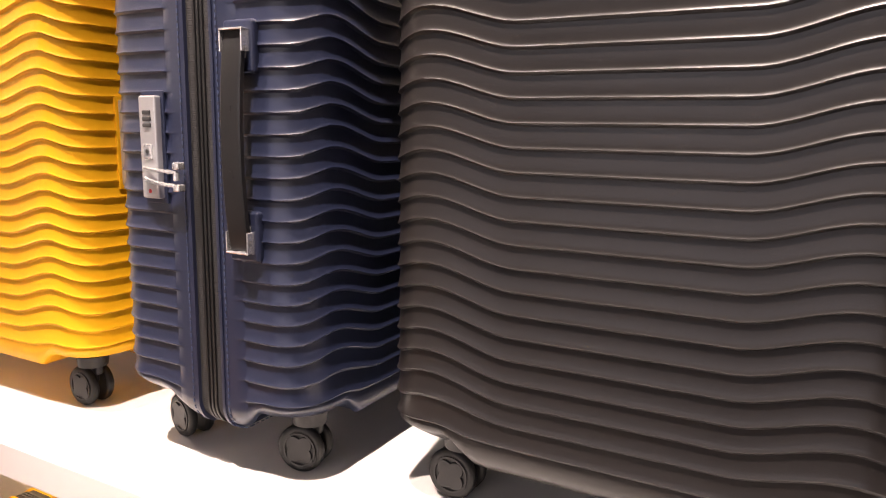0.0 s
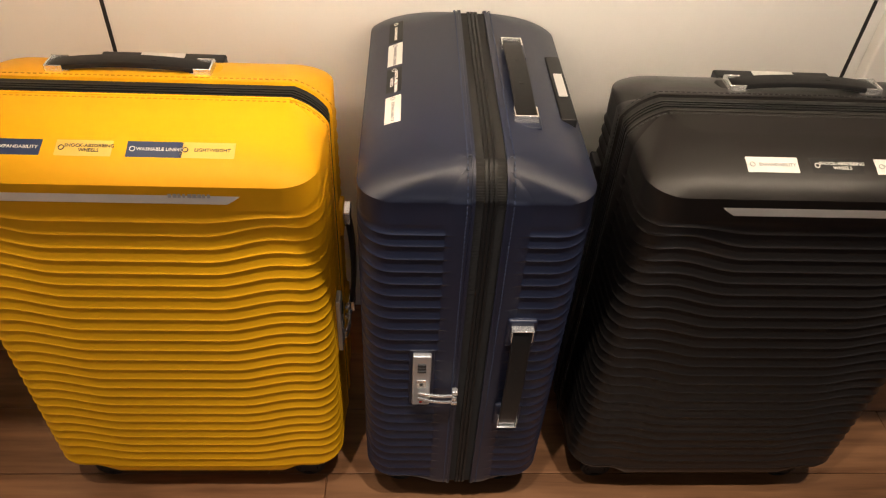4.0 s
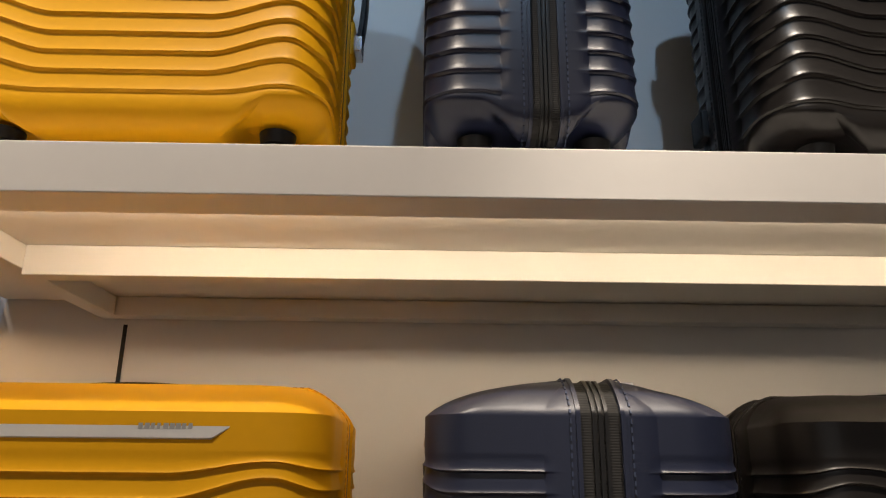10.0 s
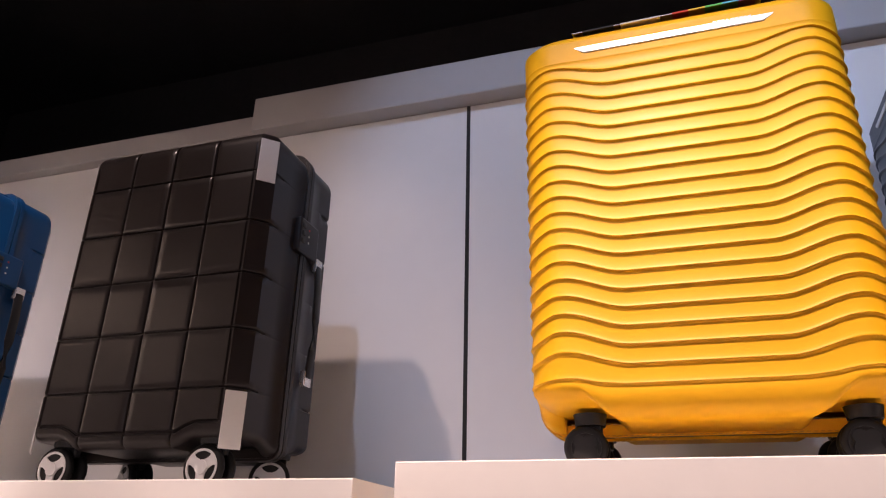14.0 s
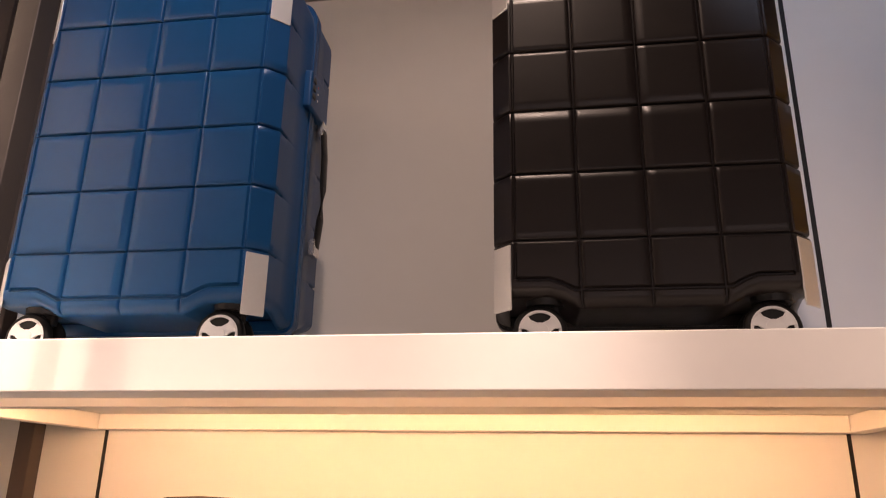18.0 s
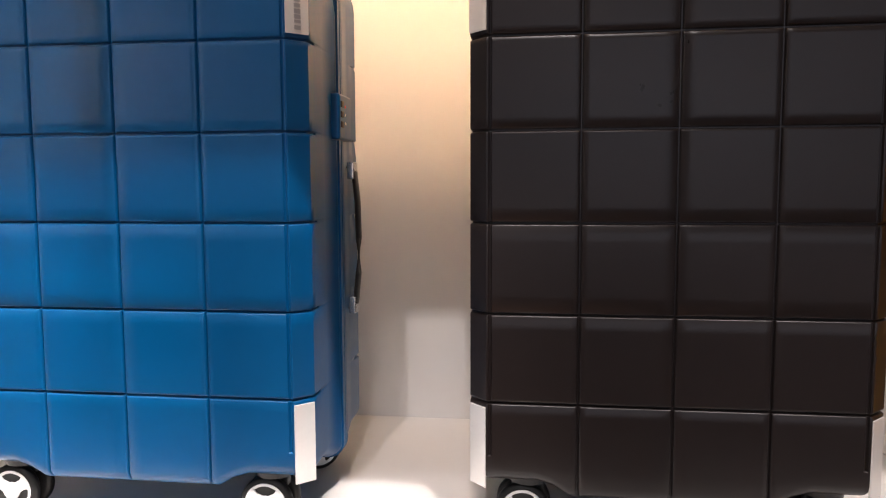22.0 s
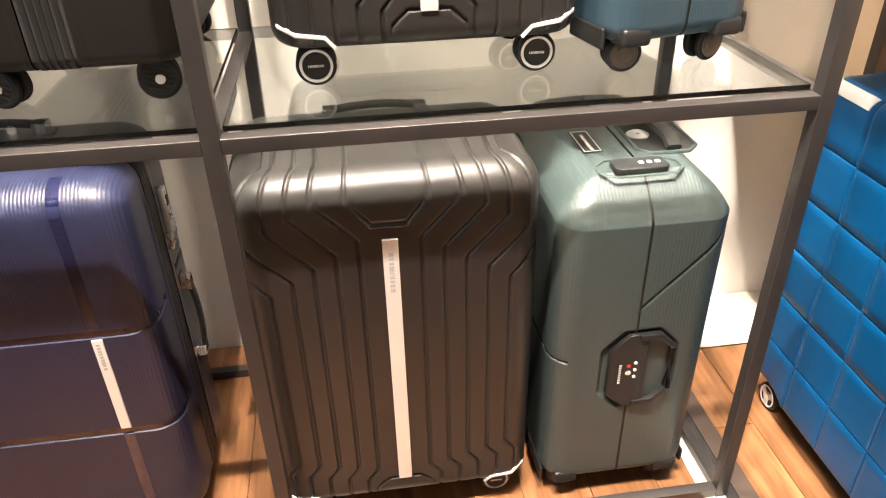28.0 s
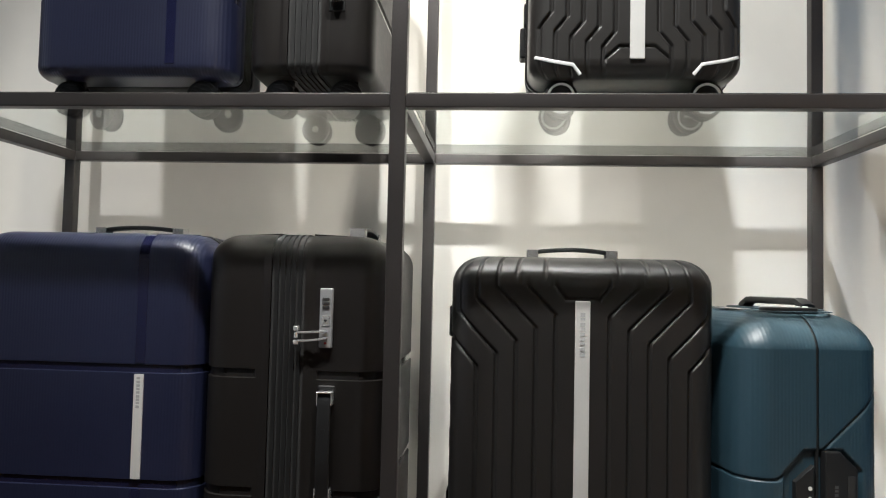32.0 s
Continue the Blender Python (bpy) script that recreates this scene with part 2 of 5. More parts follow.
SILVERPAINT = mat("white_silver_wheel_paint", (0.72, 0.72, 0.72), 0.38, 0.2, vary=0.05)
BRONZE = mat("dark_bronze_hub", (0.10, 0.085, 0.07), 0.35, 0.7, vary=0.1)
PAINT = mat("white_shelf_paint", (0.80, 0.78, 0.75), 0.42, vary=0.03, scale=10, bump=0.04, bump_scale=120)
WALLPAINT = mat("off_white_wall_panel", (0.74, 0.73, 0.71), 0.6, vary=0.03, scale=6, bump=0.05, bump_scale=200)
REARPAINT = mat("pale_wall_paint", (0.72, 0.70, 0.66), 0.7, vary=0.04, scale=6, bump=0.06, bump_scale=150)
GREYCAP = mat("grey_wall_capping", (0.42, 0.41, 0.40), 0.6, vary=0.05, scale=8)
DARK = mat("black_ceiling_paint", (0.004, 0.004, 0.004), 0.9, vary=0.3, scale=10)
SEAM = mat("dark_panel_gap", (0.015, 0.014, 0.013), 0.8)
FRAME = mat("dark_grey_rack_metal", (0.055, 0.050, 0.049), 0.38, 0.55, vary=0.1, scale=60, bump=0.05, bump_scale=400)
BROWN = mat("dark_brown_upright", (0.055, 0.038, 0.03), 0.5, vary=0.15)
TILE = mat("cream_floor_tile", (0.66, 0.62, 0.55), 0.25, vary=0.06, scale=12)
LABEL = mat("white_sticker", (0.78, 0.77, 0.74), 0.4, vary=0.03)
LABEL_BLUE = mat("navy_sticker", (0.03, 0.05, 0.12), 0.35, vary=0.05)
CLEARTAPE = mat("pale_yellow_clear_sticker", (0.82, 0.55, 0.12), 0.2, vary=0.05, coat=0.4)
PRINT = mat("dark_print", (0.03, 0.03, 0.03), 0.5)
PRINT_GREY = mat("grey_print", (0.40, 0.40, 0.40), 0.5)
RED = mat("red_lock_mark", (0.55, 0.02, 0.02), 0.4)
STITCH_BLUE = mat("blue_grey_stitching", (0.035, 0.05, 0.10), 0.7)
STITCH_DARK = mat("charcoal_stitching", (0.05, 0.05, 0.052), 0.7)
STITCH_YELLOW = mat("amber_stitching", (0.55, 0.26, 0.01), 0.7)
FOILS = [mat("holographic_foil", k, 0.18, 0.8, vary=0.2, scale=30) for k in [(0.5, 0.5, 0.55)]]
for nm, k in (("red", (0.6, 0.08, 0.05)), ("gold", (0.7, 0.5, 0.06)), ("green", (0.12, 0.55, 0.15)), ("cyan", (0.1, 0.45, 0.6)), ("violet", (0.35, 0.15, 0.6))):
    FOILS.append(mat("holographic_foil_" + nm, k, 0.18, 0.8, vary=0.15, scale=30))
WOOD = wood_mat("warm_oak_plank", (0.31, 0.145, 0.062))
GLASS = glass_mat()


# ---- mesh helpers ----
def data_of(name, verts, faces, material, angle=40):
    me = bpy.data.meshes.new(name)
    me.from_pydata(verts, [], faces)
    me.materials.append(material)
    me.polygons.foreach_set("use_smooth", [True] * len(me.polygons))
    me.set_sharp_from_angle(angle=radians(angle))
    me.update()
    return me


def finish(bm, name, material, angle=40):
    bmesh.ops.recalc_face_normals(bm, faces=bm.faces)
    bm.normal_update()
    limit = math.cos(radians(angle + 10))
    normals = []
    for f in bm.faces:
        for v in f.verts:
            total = Vector()
            for g in v.link_faces:
                if g.normal.dot(f.normal) > limit:
                    total += g.normal * g.calc_area()
            normals.append(total.normalized() if total.length > 1e-12 else f.normal.copy())
    me = bpy.data.meshes.new(name)
    bm.to_mesh(me)
    bm.free()
    me.materials.append(material)
    me.polygons.foreach_set("use_smooth", [True] * len(me.polygons))
    me.set_sharp_from_angle(angle=radians(angle))
    me.normals_split_custom_set(normals)  # flat faces stay flat beside their bevels
    return me


def part(name, shape, material, parent, label="", at=None):
    """Links a bmesh or a mesh as one object under a thing or a part."""
    me = finish(shape, name, material) if isinstance(shape, bmesh.types.BMesh) else shape
    ob = new(name, me)
    if parent is not None:
        ob.parent = parent
    if at is not None:
        ob.matrix_basis = at
    return tagged(ob, label, kind="stuff") if name in ("embossed_mark", "hub_print") else tagged(ob, label)


def box(x0, x1, y0, y1, z0, z1, bevel=0.0, seg=2):
    bm = bmesh.new()
    bmesh.ops.create_cube(bm, size=1)
    bmesh.ops.scale(bm, vec=(x1 - x0, y1 - y0, z1 - z0), verts=bm.verts)
    bmesh.ops.translate(bm, vec=((x0 + x1) / 2, (y0 + y1) / 2, (z0 + z1) / 2), verts=bm.verts)
    if bevel:
        bmesh.ops.bevel(bm, geom=bm.edges[:], offset=bevel, segments=seg, affect="EDGES", profile=0.5)
    return bm


def join(*bms):
    out = bms[0]
    for other in bms[1:]:
        me = bpy.data.meshes.new("joined")
        other.to_mesh(me)
        other.free()
        out.from_mesh(me)
        bpy.data.meshes.remove(me)
    return out


def moved(bm, m):
    bmesh.ops.transform(bm, matrix=m, verts=bm.verts)
    return bm


def prism(outline, depth, bevel=0.0):
    """An outline in x and z, thick from y = 0 to y = -depth."""
    bm = bmesh.new()
    f = bm.faces.new([bm.verts.new((x, 0, z)) for x, z in outline])
    ext = bmesh.ops.extrude_face_region(bm, geom=[f])
    bmesh.ops.translate(bm, vec=(0, -depth, 0), verts=[v for v in ext["geom"] if isinstance(v, bmesh.types.BMVert)])
    bmesh.ops.recalc_face_normals(bm, faces=bm.faces)
    if bevel:
        front = [e for e in bm.edges if all(abs(v.co.y + depth) < 1e-6 for v in e.verts)]
        bmesh.ops.bevel(bm, geom=front, offset=bevel, segments=2, affect="EDGES", profile=0.5)
    return bm


def lathe(profile, n=28):
    """A solid of revolution round the x axis from (x, radius) pairs."""
    bm = bmesh.new()
    rings = []
    for x, r in profile:
        if r < 1e-6:
            rings.append([bm.verts.new((x, 0, 0))])
        else:
            rings.append([bm.verts.new((x, r * math.cos(2 * math.pi * k / n), r * math.sin(2 * math.pi * k / n))) for k in range(n)])
    for a, b in zip(rings, rings[1:]):
        for k in range(n):
            p = [a[k % len(a)], a[(k + 1) % len(a)], b[(k + 1) % len(b)], b[k % len(b)]]
            q = []
            for v in p:
                if v not in q:
                    q.append(v)
            if len(q) > 2:
                bm.faces.new(q)
    return bm


def sweep(points, width, height, round_n=8, closed=False):
    """A rounded band along points; width lies in the local side direction, height along z or the normal."""
    bm = bmesh.new()
    pts = [Vector(p) for p in points]
    rings = []
    for i, p in enumerate(pts):
        a, b = pts[i - 1] if (i or closed) else pts[i], pts[(i + 1) % len(pts)] if (i < len(pts) - 1 or closed) else pts[i]
        t = (b - a).normalized()
        side = t.cross(Vector((0, 0, 1)))
        if side.length < 1e-3:
            side = Vector((1, 0, 0))
        side.normalize()
        up = side.cross(t).normalized()
        ring = []
        for k in range(round_n):
            c, s = math.cos(2 * math.pi * k / round_n), math.sin(2 * math.pi * k / round_n)
            pw = lambda v: math.copysign(abs(v) ** 0.6, v)
            ring.append(bm.verts.new(p + side * (pw(c) * width / 2) + up * (pw(s) * height / 2)))
        rings.append(ring)
    pairs = list(zip(rings, rings[1:])) + ([(rings[-1], rings[0])] if closed else [])
    for a, b in pairs:
        for k in range(round_n):
            bm.faces.new([a[k], a[(k + 1) % round_n], b[(k + 1) % round_n], b[k]])
    if not closed:
        bm.faces.new(rings[0][::-1])
        bm.faces.new(rings[-1])
    return bm


def smooth(a, b, v):
    t = np.clip((v - a) / (b - a), 0, 1)
    return t * t * (3 - 2 * t)


def shell_mesh(name, material, W, D, z0, z1, r, top, bottom, us, vs, disp=None, chamfer=False, sign=-1, facet=0.0, crown=0.003, flank=1.0, shrink=0.6):
    """Half a suitcase: an open U in plan, from the parting plane y = 0 out to y = sign * D, closed at top and bottom.
    top and bottom: (height, inset) of the rounding. us: places along half the front, 0 at its middle to 1 at the parting
    plane of the side. vs: heights on the wall from 0 to 1. disp(x, y, z, s) gives the relief in metres."""
    u = np.array(sorted(set([-a for a in us] + list(us))))

    def profile(W, D, r):
        r = max(min(r, W / 2 - 1e-3, D - 1e-3), 1e-3)
        flat, side = W / 2 - r, D - r
        arc = r * (math.sqrt(2) if chamfer else math.pi / 2)
        total = flat + arc + side
        # the marks keep their share of front, corner and side
        a = np.abs(u)
        f, c = SPLIT
        x, y, nx, ny = (np.zeros_like(a) for _ in range(4))
        m1, m2, m3 = a <= f, (a > f) & (a <= c), a > c
        x[m1], y[m1], ny[m1] = a[m1] / f * flat, D, 1
        k = (a[m2] - f) / (c - f)
        if chamfer:
            x[m2], y[m2] = flat + r * k, D - r * k
            nx[m2] = ny[m2] = math.sqrt(0.5)
        else:
            th = k * math.pi / 2
            x[m2], y[m2] = flat + r * np.sin(th), D - r + r * np.cos(th)
            nx[m2], ny[m2] = np.sin(th), np.cos(th)
        k = (a[m3] - c) / (1 - c)
        x[m3], y[m3], nx[m3] = W / 2, side * (1 - k), 1
        return x * np.sign(u), y, nx * np.sign(u), ny

    flat, arc, side = W / 2 - r, r * (math.sqrt(2) if chamfer else math.pi / 2), D - r
    total = flat + arc + side
    SPLIT = (flat / total, (flat + arc) / total)
    bh, bi = bottom
    th, ti = top
    rows = [(z0, bi, k, 0) for k in (0.0, 0.35, 0.7)]
    for q in range(6):
        g = q / 6 * math.pi / 2
        rows.append((z0 + bh * (1 - math.cos(g)), bi * (1 - math.sin(g)), 1, 0))
    for v in vs:
        rows.append((z0 + bh + (z1 - th - z0 - bh) * v, 0, 1, 1))
    for q in range(1, 8):
        g, w = q / 7 * math.pi / 2, q / 7
        rows.append((z1 - th * (1 - (facet * w + (1 - facet) * math.sin(g))), ti * (facet * w + (1 - facet) * (1 - math.cos(g))), 1, 0))
    for k in (0.85, 0.6, 0.3, 0.0):
        rows.append((z1 + crown * (1 - k), ti, k, 0))
    verts = []
    for z, e, k, wall in rows:
        x, y, nx, ny = profile(W - 2 * e * (flank if z > (z0 + z1) / 2 else 1), D - e, max(r - e * shrink, 0.012))
        zz = np.full_like(x, z)
        if disp is not None:
            xr, yr, _, _ = profile(W, D, r)
            d, dz = disp(xr, yr, np.full_like(xr, z), np.abs(u))
            if not wall and z > (z0 + z1) / 2:
                up = min(1, e / ti) if k == 1 else 1.0
                zz = zz + d * up
                d = d * (1 - up)
            elif not wall:
                d = d * (1 - min(1, e / max(bi, 1e-6)))
            x, y, zz = x + nx * d, y + ny * d, zz + dz
        verts.append(np.stack([x, sign * y * k, zz], 1))
    n = len(u)
    allv = np.concatenate(verts)
    faces = []
    for i in range(len(rows) - 1):
        for j in range(n - 1):
            a, b, c, d = i * n + j, i * n + j + 1, (i + 1) * n + j + 1, (i + 1) * n + j
            faces.append((a, b, c, d) if sign < 0 else (d, c, b, a))
    me = data_of(name, allv.tolist(), faces, material, 35)
    bm = bmesh.new()
    bm.from_mesh(me)
    bmesh.ops.remove_doubles(bm, verts=bm.verts, dist=1e-5)
    bm.to_mesh(me)
    bm.free()
    me.polygons.foreach_set("use_smooth", [True] * len(me.polygons))
    me.set_sharp_from_angle(angle=radians(38))
    return me


def ring_mesh(name, material, W, z0, z1, y0, y1, top, bottom, out, facet=0.0):
    """A closed band round the case's outline between two depths, such as a zipper or a piping."""
    th, ti = top
    bh, bi = bottom
    pts = []
    for q in range(9):
        g = q / 8 * math.pi / 2
        pts.append((W / 2 - bi * (1 - math.sin(g)), z0 + bh * (1 - math.cos(g))))
    for q in range(13):
        g, w = q / 12 * math.pi / 2, q / 12
        pts.append((W / 2 - ti * (facet * w + (1 - facet) * (1 - math.cos(g))), z1 - th * (1 - (facet * w + (1 - facet) * math.sin(g)))))
    pts = pts + [(-x, z) for x, z in pts[::-1]]
    c = Vector((0, 0, (z0 + z1) / 2))
    bm = bmesh.new()
    rings = []
    n = len(pts)
    for prof in ((-0.012, y0), (out, y0), (out, y1), (-0.012, y1)):
        ring = []
        for i, (x, z) in enumerate(pts):
            a, b = pts[i - 1], pts[(i + 1) % n]
            t = Vector((b[0] - a[0], 0, b[1] - a[1])).normalized()
            nrm = Vector((t.z, 0, -t.x))
            ring.append(bm.verts.new(Vector((x, prof[1], z)) + nrm * prof[0]))
        rings.append(ring)
    for a, b in zip(rings, rings[1:]):
        for i in range(n):
            bm.faces.new([a[i], a[(i + 1) % n], b[(i + 1) % n], b[i]])
    return finish(bm, name, material)


def writing(text, size, material, name="lettering", depth=0.0004):
    """Letters of the built-in font as a mesh in the x-z plane, centred, facing -y."""
    cu = bpy.data.curves.new("text", "FONT")
    cu.body, cu.size, cu.align_x, cu.align_y, cu.extrude = text, size, "CENTER", "CENTER", depth
    cu.resolution_u = 2
    ob = bpy.data.objects.new("text", cu)
    me = bpy.data.meshes.new_from_object(ob)
    bpy.data.objects.remove(ob)
    bpy.data.curves.remove(cu)
    me.transform(Matrix.Rotation(radians(90), 4, "X"))
    me.materials.clear()
    me.materials.append(material)
    return me


def thing(name, m, label, category, group="", kind=""):
    ob = new(name)
    ob.matrix_basis = m
    ob.empty_display_size = 0.05
    return tagged(ob, label, category, group, kind)


def bars(count, width, height, gap, material, name="print_bars"):
    """Unreadable print as short plain bars in the x-z plane."""
    rnd = random.Random(count * 7 + int(width * 1e4))
    bm = bmesh.new()
    x = -width / 2
    for i in range(count):
        w = width / count * rnd.uniform(0.5, 0.85)
        for v in [(x, x + w)]:
            q = [bm.verts.new(p) for p in ((v[0], 0, -height / 2), (v[1], 0, -height / 2), (v[1], 0, height / 2), (v[0], 0, height / 2))]
            bm.faces.new(q)
        x += width / count
    ext = bmesh.ops.extrude_face_region(bm, geom=bm.faces[:])
    bmesh.ops.translate(bm, vec=(0, -0.0005, 0), verts=[v for v in ext["geom"] if isinstance(v, bmesh.types.BMVert)])
    return finish(bm, name, material)

# ---- structure: floor, walls, ceiling ----
WALL_Y, WALL_X = 1.325, -2.285
floor = tagged(part("floor", box(WALL_X - 0.1, 3.2, -4.2, WALL_Y + 0.1, -0.12, -0.006), WOOD, None), "warm brown wooden plank floor of the shop", "floor", kind="structure")
wall_back = tagged(part("wall_back", box(WALL_X, 3.2, WALL_Y, WALL_Y + 0.12, -0.006, 2.75), WALLPAINT, None), "off-white panelled back wall behind the shelves", "wall", kind="structure")
tagged(part("wall_left", box(WALL_X - 0.12, WALL_X, -4.2, WALL_Y + 0.12, -0.006, 2.86), REARPAINT, None), "pale cream wall behind the metal rack", "wall", kind="structure")
tagged(part("wall_right", box(3.2, 3.32, -4.2, WALL_Y + 0.12, -0.006, 3.5), REARPAINT, None), "plain pale shop wall", "wall", kind="structure")
tagged(part("wall_front", box(WALL_X - 0.12, 3.32, -4.32, -4.2, -0.006, 3.5), REARPAINT, None), "plain pale shop wall", "wall", kind="structure")
tagged(part("ceiling", box(WALL_X - 0.6, 3.32, -4.32, WALL_Y + 0.7, 3.5, 3.6), DARK, None), "black painted open ceiling", "ceiling", kind="structure")
tagged(part("wall_void_back", box(WALL_X - 0.6, 3.32, WALL_Y + 0.58, WALL_Y + 0.7, 2.6, 3.5), DARK, None), "black void above the wall panels", "wall", kind="structure")
tagged(part("wall_void_left", box(WALL_X - 0.72, WALL_X - 0.6, -4.32, WALL_Y + 0.7, 2.6, 3.5), DARK, None), "black void above the side wall", "wall", kind="structure")
tagged(part("trim_capping", box(WALL_X, -1.215, WALL_Y - 0.03, WALL_Y + 0.12, 2.752, 2.805, 0.004), GREYCAP, None), "grey capping along the wall top", "trim", kind="structure")
tagged(part("trim_capping", box(-1.215, 3.2, WALL_Y - 0.045, WALL_Y + 0.12, 2.752, 2.845, 0.004), GREYCAP, None), "taller grey capping along the wall top", "trim", kind="structure")
for nm, y0, y1, h, mt, lb in (("nosing", 0.627, 0.667, 0.004, BROWN, "dark brown edge strip of the wooden platform"), ("riser", 0.602, 0.6265, 0.002, SEAM, "dark gap below the platform edge"), ("tile_strip", 0.557, 0.6015, 0.003, TILE, "cream tile strip beside the rack")):
    tagged(part("trim_" + nm, box(WALL_X + 0.22, 3.0, y0, y1, -0.003, h, 0.0008, 1), mt, None), lb, "floor trim", kind="structure")
border = tagged(part("floor_border", box(WALL_X, WALL_X + 0.215, 0.13, WALL_Y, -0.004, 0.0022), SEAM, None), "cream tile border along the wall", "floor", kind="structure")
tile = finish(box(0, 0.211, 0, 0.296, 0, 0.004, 0.0012, 1), "tile", TILE)
for k in range(4):
    part("tile", tile, TILE, border, at=pose(WALL_X + 0.002, 1.04 - 0.3 * k, 0.001))
for x in (-1.963, -0.676, -0.411, 0.837, 2.1):
    part("panel_gap", box(x - 0.003, x + 0.003, WALL_Y - 0.0015, WALL_Y + 0.004, 0.0, 1.85), SEAM, wall_back)
for x in (-0.680, -0.462, 0.94):
    part("panel_gap", box(x - 0.004, x + 0.004, WALL_Y - 0.0015, WALL_Y + 0.004, 1.95, 2.75), SEAM, wall_back)
tagged(part("pilaster", box(0.857, 0.997, WALL_Y - 0.03, WALL_Y - 0.002, 0.0, 0.95, 0.004), PAINT, None), "white pilaster on the wall beside the shelf bay", "pilaster", kind="structure")

# floor planks, laid along x in staggered rows
plank_mesh = {}
rnd = random.Random(4)
y = -1.9
row = 0
while y < WALL_Y - 0.13:
    x = WALL_X - rnd.uniform(0.0, 0.9)
    while x < 1.6:
        length = 1.2
        x0, x1 = max(x, WALL_X + 0.002), x + length
        if x1 - x0 > 0.05:
            key = round(x1 - x0, 3)
            if key not in plank_mesh:
                plank_mesh[key] = finish(box(0, x1 - x0 - 0.0015, 0, 0.1385, -0.006, 0, 0.0008, 1), "plank", WOOD)
            part("plank", plank_mesh[key], WOOD, floor, at=pose(x0, y, 0))
        x += length
    y += 0.14
    row += 1


# ---- wall shelves ----
def shelf(name, x0, x1, b0, b1, yf, ztop, label, fascia, board, beam, rail):
    """A deep white shelf: board, front fascia, a beam beneath and a rail at the wall; depths below its top."""
    s = thing(name, pose((x0 + x1) / 2, yf, ztop), label, "shelf", "wall shelves", "structure")
    w, d, m = (x1 - x0) / 2, WALL_Y - yf - 0.002, (x0 + x1) / 2
    bm_ = moved(prism([(0, 0), (d, 0), (d, -board), (0.052, -board), (0.052, -fascia), (0, -fascia)], 2 * w), pose(-w, 0, 0, 0, 0, 90))
    front = [e for e in bm_.edges if all(v.co.y < 1e-5 for v in e.verts)]
    bmesh.ops.bevel(bm_, geom=front, offset=0.0018, segments=2, affect="EDGES", profile=0.5)
    part("board", bm_, PAINT, s, "white board with a deep folded front edge")
    part("beam", box(b0 - m, b1 - m, 0.230, 0.258, -beam, -board - 0.0005, 0.0015), PAINT, s)
    part("rail", box(b0 - m, b1 - m, d - 0.03, d, -rail, -board - 0.0005, 0.0015), PAINT, s)
    for x in (b0 - m - 0.03, b1 - m):
        part("bracket", box(x, x + 0.03, 0.0525, d, -rail, -board - 0.0005, 0.0015), PAINT, s)
    return s


for x0, x1, b0, b1, yf, z, f, t, bm, r in ((-0.604, 2.6, -0.418, 0.837, 0.770, 1.0015, 0.044, 0.02, 0.050, 0.05), (-2.225, -0.607, -1.963, -0.683, 0.728, 1.0015, 0.050, 0.02, 0.050, 0.05), (-0.604, 2.6, -0.418, 0.837, 0.80, 1.9165, 0.051, 0.028, 0.066, 0.058), (-2.225, -0.613, -1.963, -0.683, 0.711, 1.890, 0.054, 0.022, 0.046, 0.050)):
    shelf("shelf", x0, x1, b0, b1, yf, z, "deep white painted wall shelf with a thick front edge", f, t, bm, r)
end_frame = thing("end_frame", pose(-2.075, 1.02, 0), "dark brown metal end frame beside the shelves", "metal frame", kind="structure")
for y in (0.0, 0.125, 0.25):
    part("post", box(-0.016, 0.016, y - 0.016, y + 0.016, 0, 2.67, 0.002, 1), BROWN, end_frame)
part("bar", box(-0.016, 0.016, -0.016, 0.266, 2.6705, 2.705, 0.002, 1), BROWN, end_frame)
for x0, x1, y, z, watts, tone in LEDS:
    lamp("shelf_led_light", "AREA", ((x0 + x1) / 2, y, z), ((x0 + x1) / 2, y + 0.5, z - 0.16), watts, tone, size=(x1 - x0, 0.018))


# ---- suitcase parts ----
ALONG_TOP = Matrix(((0, 0, 1, 0), (-1, 0, 0, 0), (0, -1, 0, 0), (0, 0, 0, 1)))  # local z along x, local -y upwards

WHEELS = {}


def star(n, r0, r1, steps=10):
    pts = []
    for k in range(n * steps):
        a = 2 * math.pi * k / (n * steps)
        w = 0.5 + 0.5 * math.cos(a * n)
        r = r0 + (r1 - r0) * (w ** 0.5)
        pts.append((r * math.sin(a), r * math.cos(a)))
    return pts


